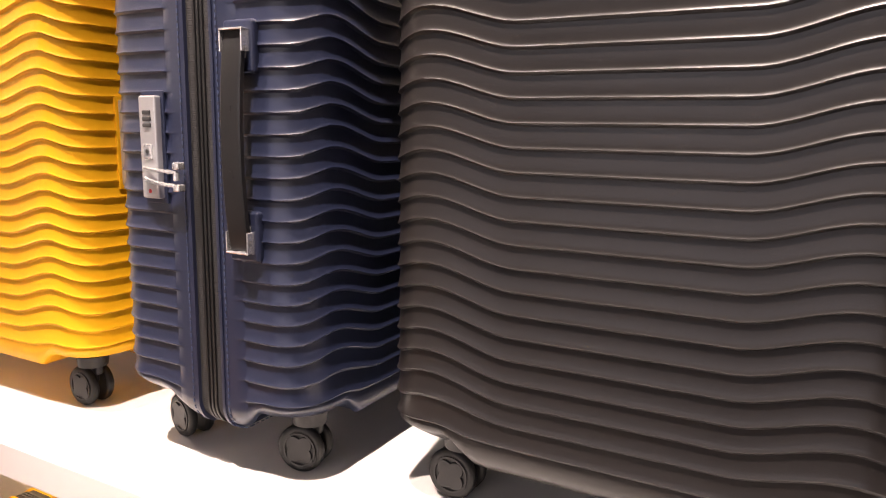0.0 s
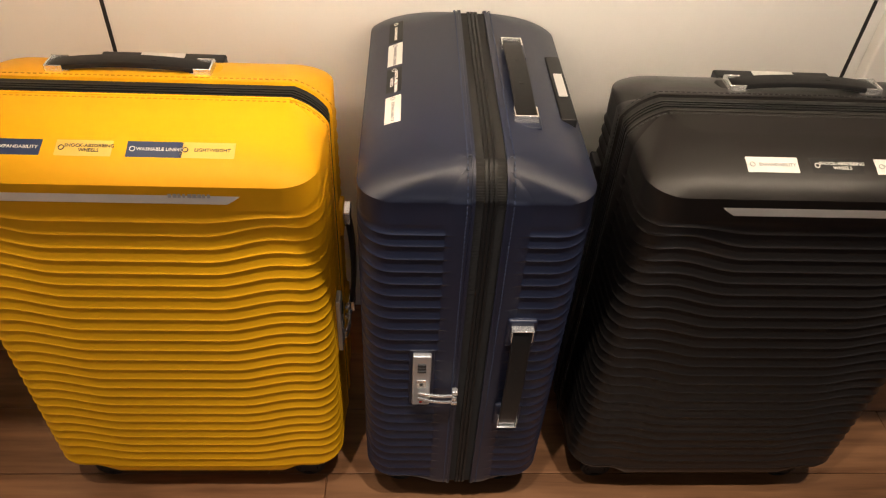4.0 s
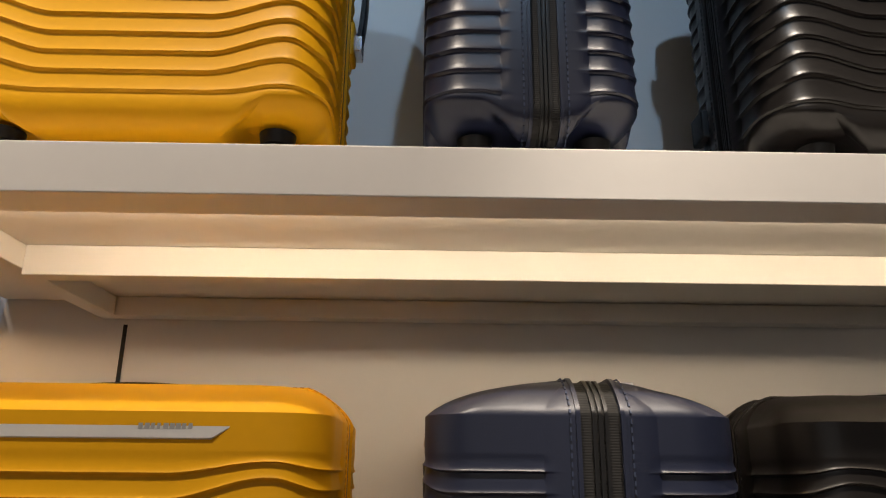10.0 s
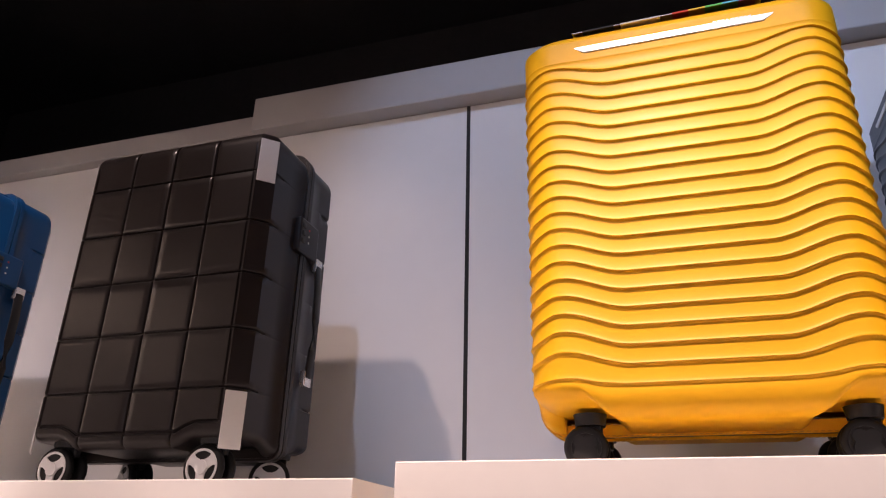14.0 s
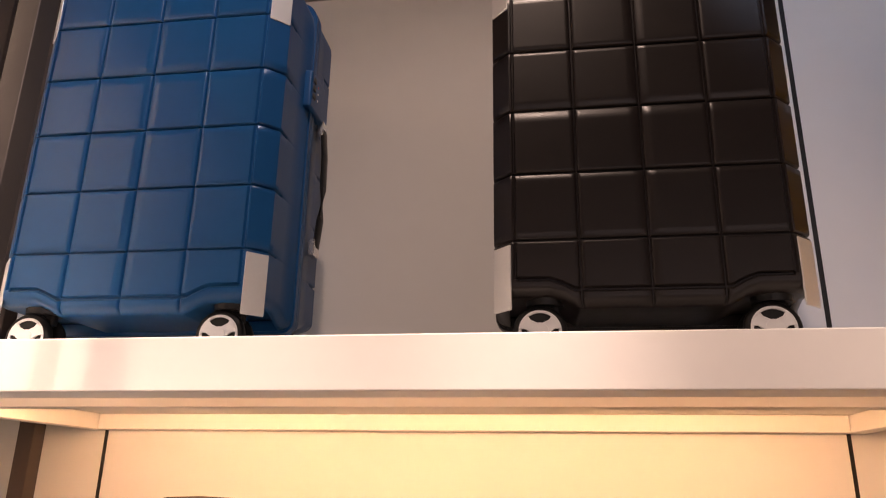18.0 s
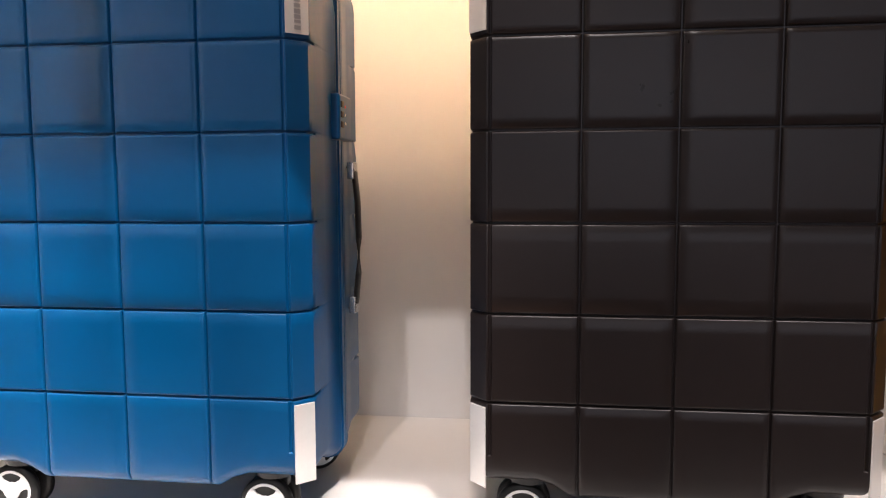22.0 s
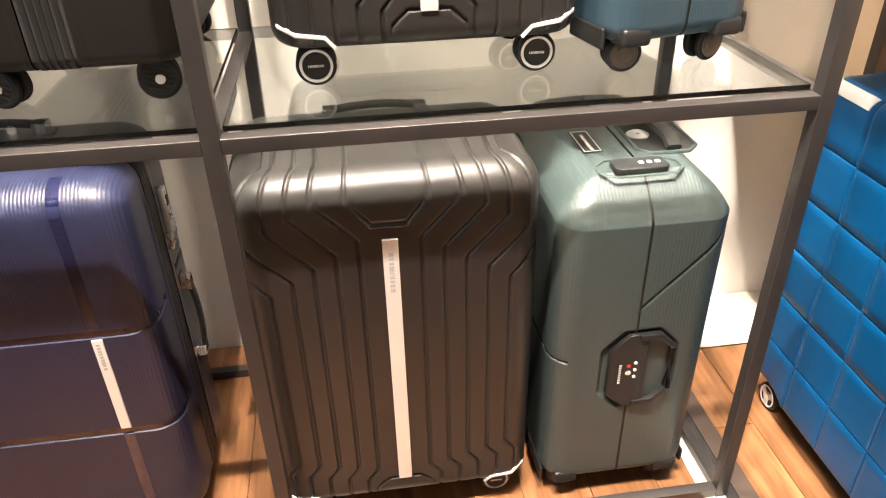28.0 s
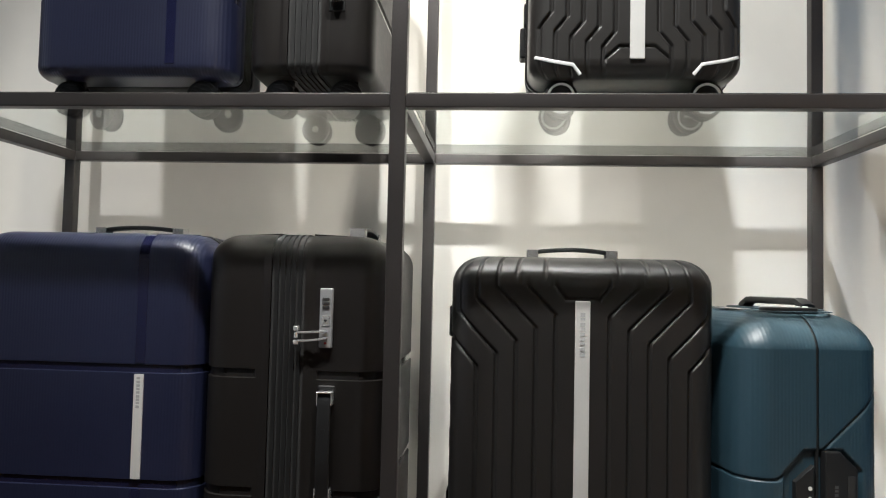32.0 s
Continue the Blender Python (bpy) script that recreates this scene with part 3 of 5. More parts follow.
def wheel_meshes(kind, R):
    """Meshes of one twin castor: axle along y, wheel centre at the origin."""
    key = (kind, round(R, 4))
    if key in WHEELS:
        return WHEELS[key]
    turn = Matrix.Rotation(radians(-90), 4, "Z")
    w = R * 0.42
    out = {}
    bm = bmesh.new()
    for s in (-1, 1):
        off = s * R * 0.42
        t = lathe([(off - w / 2, 0), (off - w / 2, R * 0.80), (off - w * 0.42, R * 0.93), (off - w * 0.2, R), (off + w * 0.2, R), (off + w * 0.42, R * 0.93), (off + w / 2, R * 0.80), (off + w / 2 - 0.001, R * 0.74), (off + w / 2 - 0.001, 0)], 32)
        bm = join(bm, t)
    out["tyre"] = finish(moved(bm, turn), "tyre", RUBBER)
    face = R * 0.42 + w / 2
    if kind == "star":
        cap = join(moved(prism(star(4, R * 0.46, R * 0.66), 0.0022, 0.0008), pose(0, -face + 0.0012, 0, 0, 45, 0)), moved(lathe([(0, R * 0.72), (0.0012, R * 0.72), (0.0012, R * 0.64), (0, R * 0.64)], 32), pose(0, -face + 0.0004, 0) @ turn))
        out["cap"] = finish(cap, "cap", TRIM)
    elif kind == "spoke":
        bm = moved(lathe([(0, R * 0.80), (0.0014, R * 0.79), (0.0016, R * 0.70), (0, R * 0.68)], 32), pose(0, -face + 0.0006, 0) @ turn)
        for k in range(3):
            a = 2 * math.pi * k / 3
            pts = []
            for t, hw in ((0.0, 0.30), (0.25, 0.22), (0.5, 0.20), (0.72, 0.30)):
                pts.append((t, hw))
            left = [(-hw * R, t * R) for t, hw in pts]
            right = [(hw * R, t * R) for t, hw in pts[::-1]]
            bm = join(bm, moved(prism(left + right, 0.0026, 0.0006), pose(0, -face + 0.0012, 0, 0, math.degrees(a) + 180, 0)))
        bm = join(bm, moved(lathe([(0.0, R * 0.33), (0.0034, R * 0.30), (0.0038, 0)], 24), pose(0, -face + 0.0008, 0) @ turn))
        out["cap"] = finish(bm, "rim", SILVERPAINT)
    elif kind == "ring":
        out["cap"] = finish(moved(lathe([(0, R * 0.82), (0.002, R * 0.81), (0.002, R * 0.70), (0, R * 0.68)], 36), pose(0, -face + 0.0006, 0) @ turn), "rim", SILVERPAINT)
        out["hub"] = finish(moved(lathe([(0, R * 0.67), (0.0014, R * 0.66), (0.0014, 0)], 30), pose(0, -face + 0.0006, 0) @ turn), "hub", TRIM)
        out["print"] = bars(9, R * 0.8, R * 0.12, 0, PEARL, "hub_print")
        out["print"].transform(pose(0, -face - 0.0008, 0))
    elif kind == "slot":
        bm = moved(lathe([(0, R * 0.80), (0.0014, R * 0.79), (0.0014, R * 0.70), (0, R * 0.70)], 32), pose(0, -face + 0.0006, 0) @ turn)
        for k in range(-2, 3):
            half = math.sqrt(max(0.0, (R * 0.7) ** 2 - (k * R * 0.26) ** 2))
            bm = join(bm, moved(box(-half, half, -0.0016, 0, k * R * 0.26 - R * 0.06, k * R * 0.26 + R * 0.06), pose(0, -face + 0.0006, 0, 0, 20, 0)))
        out["cap"] = finish(bm, "cap", TRIM)
        out["hub"] = finish(moved(lathe([(0, R * 0.24), (0.003, R * 0.22), (0.0034, 0)], 20), pose(0, -face + 0.0004, 0) @ turn), "hub", PEARL)
    else:
        out["cap"] = finish(moved(lathe([(0, R * 0.78), (0.002, R * 0.74), (0.0008, R * 0.62), (0.0008, R * 0.42), (0.0028, R * 0.36), (0.0028, 0)], 32), pose(0, -face + 0.0006, 0) @ turn), "cap", BRONZE)
    fork = join(box(-R * 0.42, R * 0.42, -R * 0.24, R * 0.24, R * 0.1, R * 1.28, R * 0.15), moved(lathe([(0, 0.0), (0, R * 0.70), (R * 0.55, R * 0.78), (R * 0.55, 0.0)], 20), pose(R * 0.2, 0, R * 1.0, 0, -90, 0)), moved(box(-R * 0.3, R * 0.75, -R * 0.2, R * 0.2, R * 0.55, R * 1.15, R * 0.1), pose(0, 0, 0)))
    out["fork"] = finish(fork, "fork", TRIM)
    WHEELS[key] = out
    return out


def add_wheels(case, kind, R, W, T, spin=0, mx=0.065, my=0.05, turns=(0, 0, 0, 0)):
    meshes = wheel_meshes(kind, R)
    i = 0
    for sx in (-1, 1):
        for sy in (-1, 1):
            w = part("wheel", meshes["fork"], TRIM, case, "black twin spinner wheel", at=pose(sx * (W / 2 - mx), sy * (T / 2 - my), R, 0, 0, spin + (turns[i] if sx < 0 or not spin else 14 * sy) + (180 if sy > 0 and not spin else 0)))
            for key in ("tyre", "cap", "hub", "print"):
                if key in meshes:
                    part(meshes[key].name.split(".")[0], meshes[key], None, w)
            i += 1


def strap(length, w=0.024, h=0.008, rise=0.010):
    """A carry handle along z: a slightly bowed soft bar, outwards to -y."""
    pts = []
    n = 18
    for k in range(n + 1):
        t = k / n
        pts.append((0, -rise * math.sin(math.pi * t) ** 0.6 - 0.005, (t - 0.5) * length))
    bm = bmesh.new()
    rings = []
    for i, p in enumerate(pts):
        ring = []
        for cx, cy in ((-1, -0.6), (-0.8, -1), (0.8, -1), (1, -0.6), (1, 0.6), (0.8, 1), (-0.8, 1), (-1, 0.6)):
            ring.append(bm.verts.new((p[0] + cx * w / 2, p[1] + cy * h / 2, p[2])))
        rings.append(ring)
    for a, b in zip(rings, rings[1:]):
        for k in range(8):
            bm.faces.new([a[k], a[(k + 1) % 8], b[(k + 1) % 8], b[k]])
    bm.faces.new(rings[0])
    bm.faces.new(rings[-1][::-1])
    return bm


def carry_handle(case, m, length, w=0.026, brand=True, material=None, shell=None):
    """A handle whose local z runs along it and whose local -y points out of the shell."""
    h = part("carry_handle", strap(length, w), material or TRIM, case, "black soft-touch carry handle with silver clips", at=m)
    for s in (-1, 1):
        bm = join(box(-w / 2 - 0.002, -w / 2, -0.014, 0.004, -0.02, 0.0, 0.0006, 1), box(w / 2, w / 2 + 0.002, -0.014, 0.004, -0.02, 0.0, 0.0006, 1), box(-w / 2 - 0.002, w / 2 + 0.002, -0.014, 0.004, 0.0, 0.0025, 0.0006, 1))
        if s < 0:
            bm = moved(bm, Matrix.Diagonal((1, 1, -1, 1)))
        part("clip", finish(bm, "clip", CHROME), CHROME, h, "silver metal clip", at=pose(0, 0, s * (length / 2 + 0.0005)))
        if shell:
            end = s * (length / 2 - 0.014)
            part("mount", box(-w / 2 - 0.007, w / 2 + 0.007, -0.004, 0.008, end - 0.026, end + 0.026, 0.0038, 3), shell, h, "rounded mount moulded in the shell colour")
            part("foot", box(-w / 2 + 0.001, w / 2 - 0.001, -0.0075, -0.0035, end - 0.012, end + 0.012, 0.0012, 1), CHROME, h, "silver metal foot")
        else:
            part("socket", box(-w / 2 - 0.004, w / 2 + 0.004, 0.002, 0.007, min(s * length / 2, s * (length / 2 + 0.008)) - 0.012, max(s * length / 2, s * (length / 2 + 0.008)) + 0.004, 0.003), material or TRIM, h)
    if brand:
        me = bars(8, length * 0.34, 0.006, 0, material or TRIM, "embossed_mark")
        part("embossed_mark", me, None, h, at=pose(0, -0.0182, 0, 0, 90, 0))
    return h


def combination_lock(case, m, h=0.088, w=0.022):
    """A silver lock plate with dials, key hole and two pullers; local z up, -y out."""
    lock = part("lock", box(-w / 2, w / 2, -0.006, 0.004, -h / 2, h / 2, 0.0022), STEEL, case, "silver combination lock plate with three dials", at=m)
    for k in range(3):
        part("dial", box(-0.006, 0.006, -0.0078, -0.005, h * 0.5 - 0.020 - k * 0.0068, h * 0.5 - 0.0155 - k * 0.0068, 0.0006, 1), PRINT, lock, "small black number dial")
    part("key_plate", box(-0.0068, 0.0068, -0.0074, -0.005, -0.013, 0.004, 0.0008, 1), CHROME, lock)
    part("key_hole", moved(lathe([(0, 0.0024), (0.0008, 0.0024), (0.0008, 0)], 14), pose(-0.0, -0.0074, -0.004, 0, 0, -90)), PRINT, lock)
    part("mark", moved(lathe([(0, 0.0022), (0.0006, 0.0022), (0.0006, 0)], 14), pose(0, -0.006, -h / 2 + 0.008, 0, 0, -90)), RED, lock, "small red lock mark")
    for k, z in enumerate((-0.022, -0.033)):
        pts = [(-0.004, -0.009, z), (0.012, -0.012, z - 0.001 - 0.002 * k), (0.030, -0.013, z - 0.002 - 0.003 * k), (0.048, -0.011, z - 0.003 - 0.003 * k)]
        part("zip_puller", sweep(pts, 0.0044, 0.0044, 8), CHROME, lock, "slim chrome zip puller")
    part("zip_slider", join(box(0.044, 0.053, -0.014, -0.004, -0.022, -0.014, 0.0015), box(0.044, 0.053, -0.014, -0.004, -0.045, -0.037, 0.0015), moved(lathe([(-0.004, 0.0), (-0.004, 0.0035), (0.004, 0.0035), (0.004, 0.0)], 14), pose(0.0485, -0.012, -0.029, 0, 90, 0))), CHROME, lock, "chrome zip slider")
    return lock


def stitches(case, points, material, parent=None):
    """A dashed seam: small raised dashes in one part."""
    bm = bmesh.new()
    for (p, n, t) in points:
        p, n, t = Vector(p), Vector(n), Vector(t)
        s = n.cross(t) * 0.0008
        q = [p - t * 0.0022 - s, p + t * 0.0022 - s, p + t * 0.0022 + s, p - t * 0.0022 + s]
        lo = [bm.verts.new(v) for v in q]
        hi = [bm.verts.new(v + n * 0.0010) for v in q]
        bm.faces.new(hi)
        for k in range(4):
            bm.faces.new([lo[k], lo[(k + 1) % 4], hi[(k + 1) % 4], hi[k]])
    return tagged(part("stitching", bm, material, case), "", kind="stuff")


def ring_points(W, z0, z1, y, top, bottom, out, step=0.0075, facet=0.0):
    th, ti = top
    bh, bi = bottom
    pts = []
    for q in range(25):
        g = q / 24 * math.pi / 2
        pts.append((W / 2 - bi * (1 - math.sin(g)), z0 + bh * (1 - math.cos(g))))
    for q in range(25):
        g, w = q / 24 * math.pi / 2, q / 24
        pts.append((W / 2 - ti * (facet * w + (1 - facet) * (1 - math.cos(g))), z1 - th * (1 - (facet * w + (1 - facet) * math.sin(g)))))
    pts = pts + [(-x, z) for x, z in pts[::-1]]
    out_pts = []
    carry = 0.0
    for i in range(len(pts)):
        a, b = Vector((pts[i][0], 0, pts[i][1])), Vector((pts[(i + 1) % len(pts)][0], 0, pts[(i + 1) % len(pts)][1]))
        L = (b - a).length
        if L < 1e-9:
            continue
        t = (b - a) / L
        n = Vector((t.z, 0, -t.x))
        s = carry
        while s < L:
            p = a + t * s + n * out
            out_pts.append(((p.x, y, p.z), n, t))
            s += step
        carry = s - L
    return out_pts




def ribbed_case(m, W, T, H, material, stitch, label, spin=0, grip=0.012):
    """A hard case with wave-shaped horizontal ribs on both shells and a wide zipper band."""
    PITCH = 0.0214 if H > 0.68 else 0.0232
    c = thing("suitcase", m, label, "suitcase", "ribbed suitcases")
    z0 = 0.052
    Df, Z = T * 0.475, T * 0.14
    Db = T - Df - Z
    yf = -T / 2 + Df
    top, bottom = (0.034, 0.085) if H > 0.68 else (0.058, 0.095), (0.03, 0.03)
    r = 0.045
    n_rib = int((H - z0 - 0.085) / PITCH)
    zs = [z0 + 0.014 + PITCH * (k + u) for k in range(-1, n_rib + 5) for u in (0.0, 0.045, 0.09, 0.13, 0.18, 0.25, 0.36, 0.5, 0.66, 0.82, 0.94)]
    low, high = z0 + 0.03, H - (0.034 if H > 0.68 else 0.058)
    vs = [0.0] + [(z - low) / (high - low) for z in zs if low + 0.001 < z < high - 0.001] + [1.0]
    logo_z = H - (0.047 if H > 0.68 else 0.070)

    def us(D):
        total = (W / 2 - r) + r * math.pi / 2 + (D - r)
        f, q = (W / 2 - r) / total, (W / 2 - r + r * math.pi / 2) / total
        e = 1 - 0.030 / total
        return sorted(set(list(np.linspace(0, f, 20)) + list(np.linspace(f, q, 9)) + list(np.linspace(q, e - 0.004, 6)) + [e - 0.002, e + 0.003, 1 - 0.018 / total, 1.0]))

    def relief(D):
        def disp(x, y, z, s):
            ax = np.abs(x) / (W / 2)
            wave = PITCH * (0.85 * smooth(0.40, 0.78, ax) - 0.50 * smooth(0.80, 0.985, ax))
            room = smooth(z0 + 0.02, z0 + 0.075, z) * (1 - smooth(logo_z - 0.060, logo_z - 0.016, z))
            u = np.mod((z - z0 - 0.014) / PITCH, 1.0)
            p = np.where(u < 0.10, u / 0.10, np.clip((1 - u) / 0.90, 0, 1) ** 2.0)
            fade = smooth(0.0285, 0.0315, y) * smooth(z0 + 0.018, z0 + 0.045, z) * (1 - smooth(logo_z - 0.034, logo_z - 0.020, z))
            strip = 0.002 * (1 - smooth(0.0265, 0.030, y))
            arch = 0.020 * smooth(0.58, 0.72, ax) * (1 - smooth(z0 + 0.008, z0 + 0.05, z)) * smooth(D * 0.15, D * 0.5, y)
            lip = 0.0007 * np.exp(-((u - 0.13) / 0.05) ** 2)
            return ((p - 0.50) * 0.0025 + 0.8 * lip) * fade + strip, wave * room + arch
        return disp

    front = part("front_shell", shell_mesh("front_shell", material, W, Df, z0, H, r, top, bottom, us(Df), vs, relief(Df), sign=-1, facet=0.5, flank=0.5, shrink=-0.15), material, c, at=pose(0, yf, 0))
    back = part("back_shell", shell_mesh("back_shell", material, W, Db, z0, H, r, top, bottom, us(Db), vs, relief(Db), sign=1, facet=0.5, flank=0.5, shrink=-0.15), material, c, at=pose(0, yf + Z, 0))
    rim = (top[0], top[1] * 0.5)
    part("zipper", ring_mesh("zipper", TAPE, W, z0, H, yf + 0.0005, yf + Z - 0.0005, rim, bottom, -0.001, 0.55), TAPE, c, "black zipper tape round the case")
    for k in (0.36, 0.5, 0.64):
        part("zipper_coil", ring_mesh("zipper_coil", TRIM, W, z0, H, yf + Z * k - 0.0016, yf + Z * k + 0.0016, rim, bottom, 0.0014, 0.55), TRIM, c)
    for y in (yf - 0.007, yf + Z + 0.007):
        stitches(c, ring_points(W, z0, H, y, rim, bottom, 0.0022, 0.0075, 0.55), stitch)
    for y0, y1 in ((yf - 0.002, yf + 0.002), (yf + Z - 0.002, yf + Z + 0.002)):
        part("piping", ring_mesh("piping", material, W, z0, H, y0, y1, rim, bottom, 0.0036, 0.55), material, c)
    # logo plate across the upper front
    L = W * 0.35
    plate = prism([(-L, 0.0095), (-L, 0.0118), (L, 0.0118), (L, 0.0095), (L * 0.80, -0.0118), (-L * 0.80, -0.0118)], 0.004, 0.0012)
    lp = part("logo_plate", plate, PEARL, c, "long bevelled silver plate on the front", at=pose(0, -T / 2 + 0.004, logo_z, -10, 0, 0))
    part("embossed_mark", bars(9, 0.05, 0.006, 0, STEEL, "embossed_mark"), None, lp, at=pose(L * 0.55, -0.0039, 0))
    # side handle, lock and top handle
    side = W / 2
    small = H < 0.68
    carry_handle(c, pose(side + 0.003, yf + Z + Db * 0.36, H * (0.53 if small else 0.515), 0, 0, 90), 0.185 if small else 0.215, shell=material)
    if not small:
        combination_lock(c, pose(side + 0.004, yf - Df * 0.38, H * 0.505, 0, 0, 90), 0.110, 0.026)
        part("lock_mount", box(-0.0175, 0.0175, -0.0015, 0.006, -0.0605, 0.0605, 0.0012, 2), material, c, "rounded lock mount moulded in the shell colour", at=pose(side + 0.001, yf - Df * 0.38, H * 0.505, 0, 0, 90))
    carry_handle(c, pose(grip, yf + Z + Db * 0.27, H - 0.004) @ ALONG_TOP, 0.205, 0.026, shell=material)
    part("trolley_grip", box(-0.085, 0.085, -0.012, 0.010, -0.016, 0.0, 0.003), TRIM, c, "black retractable trolley grip", at=pose(0, T / 2 - 0.018, H - 0.013))
    part("trolley_plate", box(-0.03, 0.03, -0.007, 0.005, 0, 0.0022, 0.0008, 1), PEARL, c, "small silver plate on the trolley grip", at=pose(0, T / 2 - 0.018, H - 0.0132))
    for z in (0.16, 0.16 + H * 0.55):
        part("side_foot", box(-0.009, 0.004, -0.02, 0.02, -0.02, 0.02, 0.003), TRIM, c, at=pose(-W / 2 - 0.001, yf + Z + Db * 0.5, z))
    add_wheels(c, "star", 0.026 if small else 0.0275, W, T, spin, 0.062, 0.052, (0, 160, 0, 200))
    return c


def grid_case(m, W, T, H, scale, material, label, small=False, spin=0, flip=False):
    """A hard case pressed into a grid of square pads, with chamfered corners and silver corner plates."""
    c = thing("suitcase", m, label, "suitcase", "grid suitcases")
    z0 = 0.055
    rise = (0.008 if small else 0.017) * scale
    TH, H = H, H - rise
    Df, Z = T * 0.50, T * 0.085
    Db = T - Df - Z
    yf = -T / 2 + Df
    r = 0.027 * scale if small else 0.020 * scale
    top, bottom = (0.034 * scale, 0.034 * scale), (0.016 * scale, 0.018 * scale)
    lines_z = [(0.168 + 0.1047 * k) * scale for k in range(5)]
    flat = W / 2 - r
    lines_x = [0.0, flat * 0.5]

    def us(D):
        total = flat + r * math.sqrt(2) + (D - r)
        marks = list(np.linspace(0, flat, 12)) + [flat - 0.0065, flat - 0.005, flat - 0.0035, flat - 0.002, flat, flat + r * 0.7, flat + r * math.sqrt(2)]
        for lx in lines_x:
            for d in (-0.0030, -0.0018, -0.0007, 0.0007, 0.0018, 0.0030):
                if lx + d >= 0:
                    marks.append(lx + d)
        a = flat + r * math.sqrt(2)
        marks += [a + 0.012, a + 0.024, a + 0.026, a + (D - r) * 0.5, total - 0.012, total - 0.008, total]
        return sorted(set(round(v / total, 5) for v in marks if v <= total))

    span0, span1 = z0 + bottom[0], H - top[0]
    zs = list(np.linspace(span0, span1, 30))
    for lz in lines_z:
        zs += [lz + d for d in (-0.0030, -0.0018, -0.0007, 0.0007, 0.0018, 0.0030)]
    zs += [0.094 * scale + d for d in (-0.0036, -0.002, -0.001, 0.001, 0.002, 0.0036)]
    vs = sorted(set(round((z - span0) / (span1 - span0), 5) for z in zs if span0 <= z <= span1))

    def relief(D):
        def disp(x, y, z, s):
            g = np.zeros_like(x)
            for lz in lines_z:
                d = np.abs(z - lz)
                reach = smooth(D - r - 0.028, D - r - 0.022, y)
                g = np.maximum(g, (1 - smooth(0.0006, 0.0023, d)) * reach)
            for lx in lines_x:
                for sgn in (1, -1):
                    d = np.abs(x - sgn * lx)
                    g = np.maximum(g, (1 - smooth(0.0006, 0.0023, d)) * (y > D - 0.004))
            foot = np.abs(z - 0.094 * scale)
            g = np.maximum(g, (1 - smooth(0.0009, 0.0030, foot)) * (y > D - 0.004) * (np.abs(x) < flat - 0.006) * (1.0 if small else 0.0))
            rim = np.abs(np.abs(x) - (flat - 0.0042))
            g = np.maximum(g, 0.6 * (1 - smooth(0.0006, 0.0022, rim)) * (y > D - 0.004) * (z > 0.094 * scale) * (z < H - top[0]))
            step = 0.0025 * (1 - smooth(0.008, 0.011, y)) * (z < H - top[0])
            arch = 0.017 * scale * smooth(W / 2 - 0.115 * scale, W / 2 - 0.085 * scale, np.abs(x)) * (1 - smooth(z0 + 0.012, z0 + 0.075, z)) * smooth(D * 0.15, D * 0.45, y)
            return -0.0042 * g + step, arch
        return disp

    part("front_shell", shell_mesh("front_shell", material, W, Df, z0, H, r, top, bottom, us(Df), vs, relief(Df), True, -1, crown=rise), material, c, at=pose(0, yf, 0))
    top_b = (top[0] + rise * 0.7, top[1])
    part("back_shell", shell_mesh("back_shell", material, W, Db, z0, TH, r, top_b, bottom, us(Db), vs, relief(Db), True, 1), material, c, at=pose(0, yf + Z, 0))
    part("zipper_band", ring_mesh("zipper_band", material, W, z0, TH, yf - 0.001, yf + Z + 0.001, top_b, bottom, 0.0015), material, c, "smooth band carrying the zipper")
    part("zipper", ring_mesh("zipper", TAPE, W, z0, TH, yf + Z * 0.42, yf + Z * 0.58, top_b, bottom, 0.0032), TAPE, c, "thin dark zipper line")
    for k in (0.12, 0.33, 0.67, 0.88):
        part("piping", ring_mesh("piping", material, W, z0, TH, yf + Z * k - 0.0022, yf + Z * k + 0.0022, top_b, bottom, 0.005), material, c)
    # silver corner plates
    fr = -T / 2
    mid = r / 2
    pw, pl = r * 1.35, 0.105 * scale
    for sx in (-1, 1):
        part("corner_plate", box(-pw / 2, pw / 2, -0.0016, 0.001, 0, pl * 0.92, 0.0007, 1), PEARL, c, "brushed silver plate on the lower corner", at=pose(sx * (W / 2 - mid), fr + mid, lines_z[0] - 0.006 * scale - pl * 0.92, 0, 0, sx * 45))
        if small:
            pt = part("corner_plate", box(-pw / 2, pw / 2, -0.0016, 0.001, 0, pl * 0.88, 0.0007, 1), PEARL, c, "brushed silver plate on the upper corner", at=pose(sx * (W / 2 - mid), fr + mid, H - top[0] - pl * 0.80, 0, 0, sx * 45))
        else:
            v0, v1 = lines_z[-1] + 0.006 * scale, H - top[0]
            th, ti = top
            q2 = math.sqrt(0.5)

            def patch(rows_):
                """A thin plate over a grid of (place, normal) rows, with its rim turned in."""
                bm = bmesh.new()
                out = {}
                grid = []
                for line in rows_:
                    ring = []
                    for place, normal in line:
                        n = Vector((sx * normal[0], normal[1], normal[2])).normalized()
                        v = bm.verts.new(Vector((sx * place[0], place[1], place[2])) + n * 0.0017)
                        out[v] = n
                        ring.append(v)
                    grid.append(ring)
                for a, b in zip(grid, grid[1:]):
                    for k in range(len(a) - 1):
                        bm.faces.new([a[k], a[k + 1], b[k + 1], b[k]])
                rim = [e for e in bm.edges if e.is_boundary]
                ring = {}
                for e in rim:
                    for v in e.verts:
                        if v not in ring:
                            ring[v] = bm.verts.new(v.co - out[v] * 0.0030)
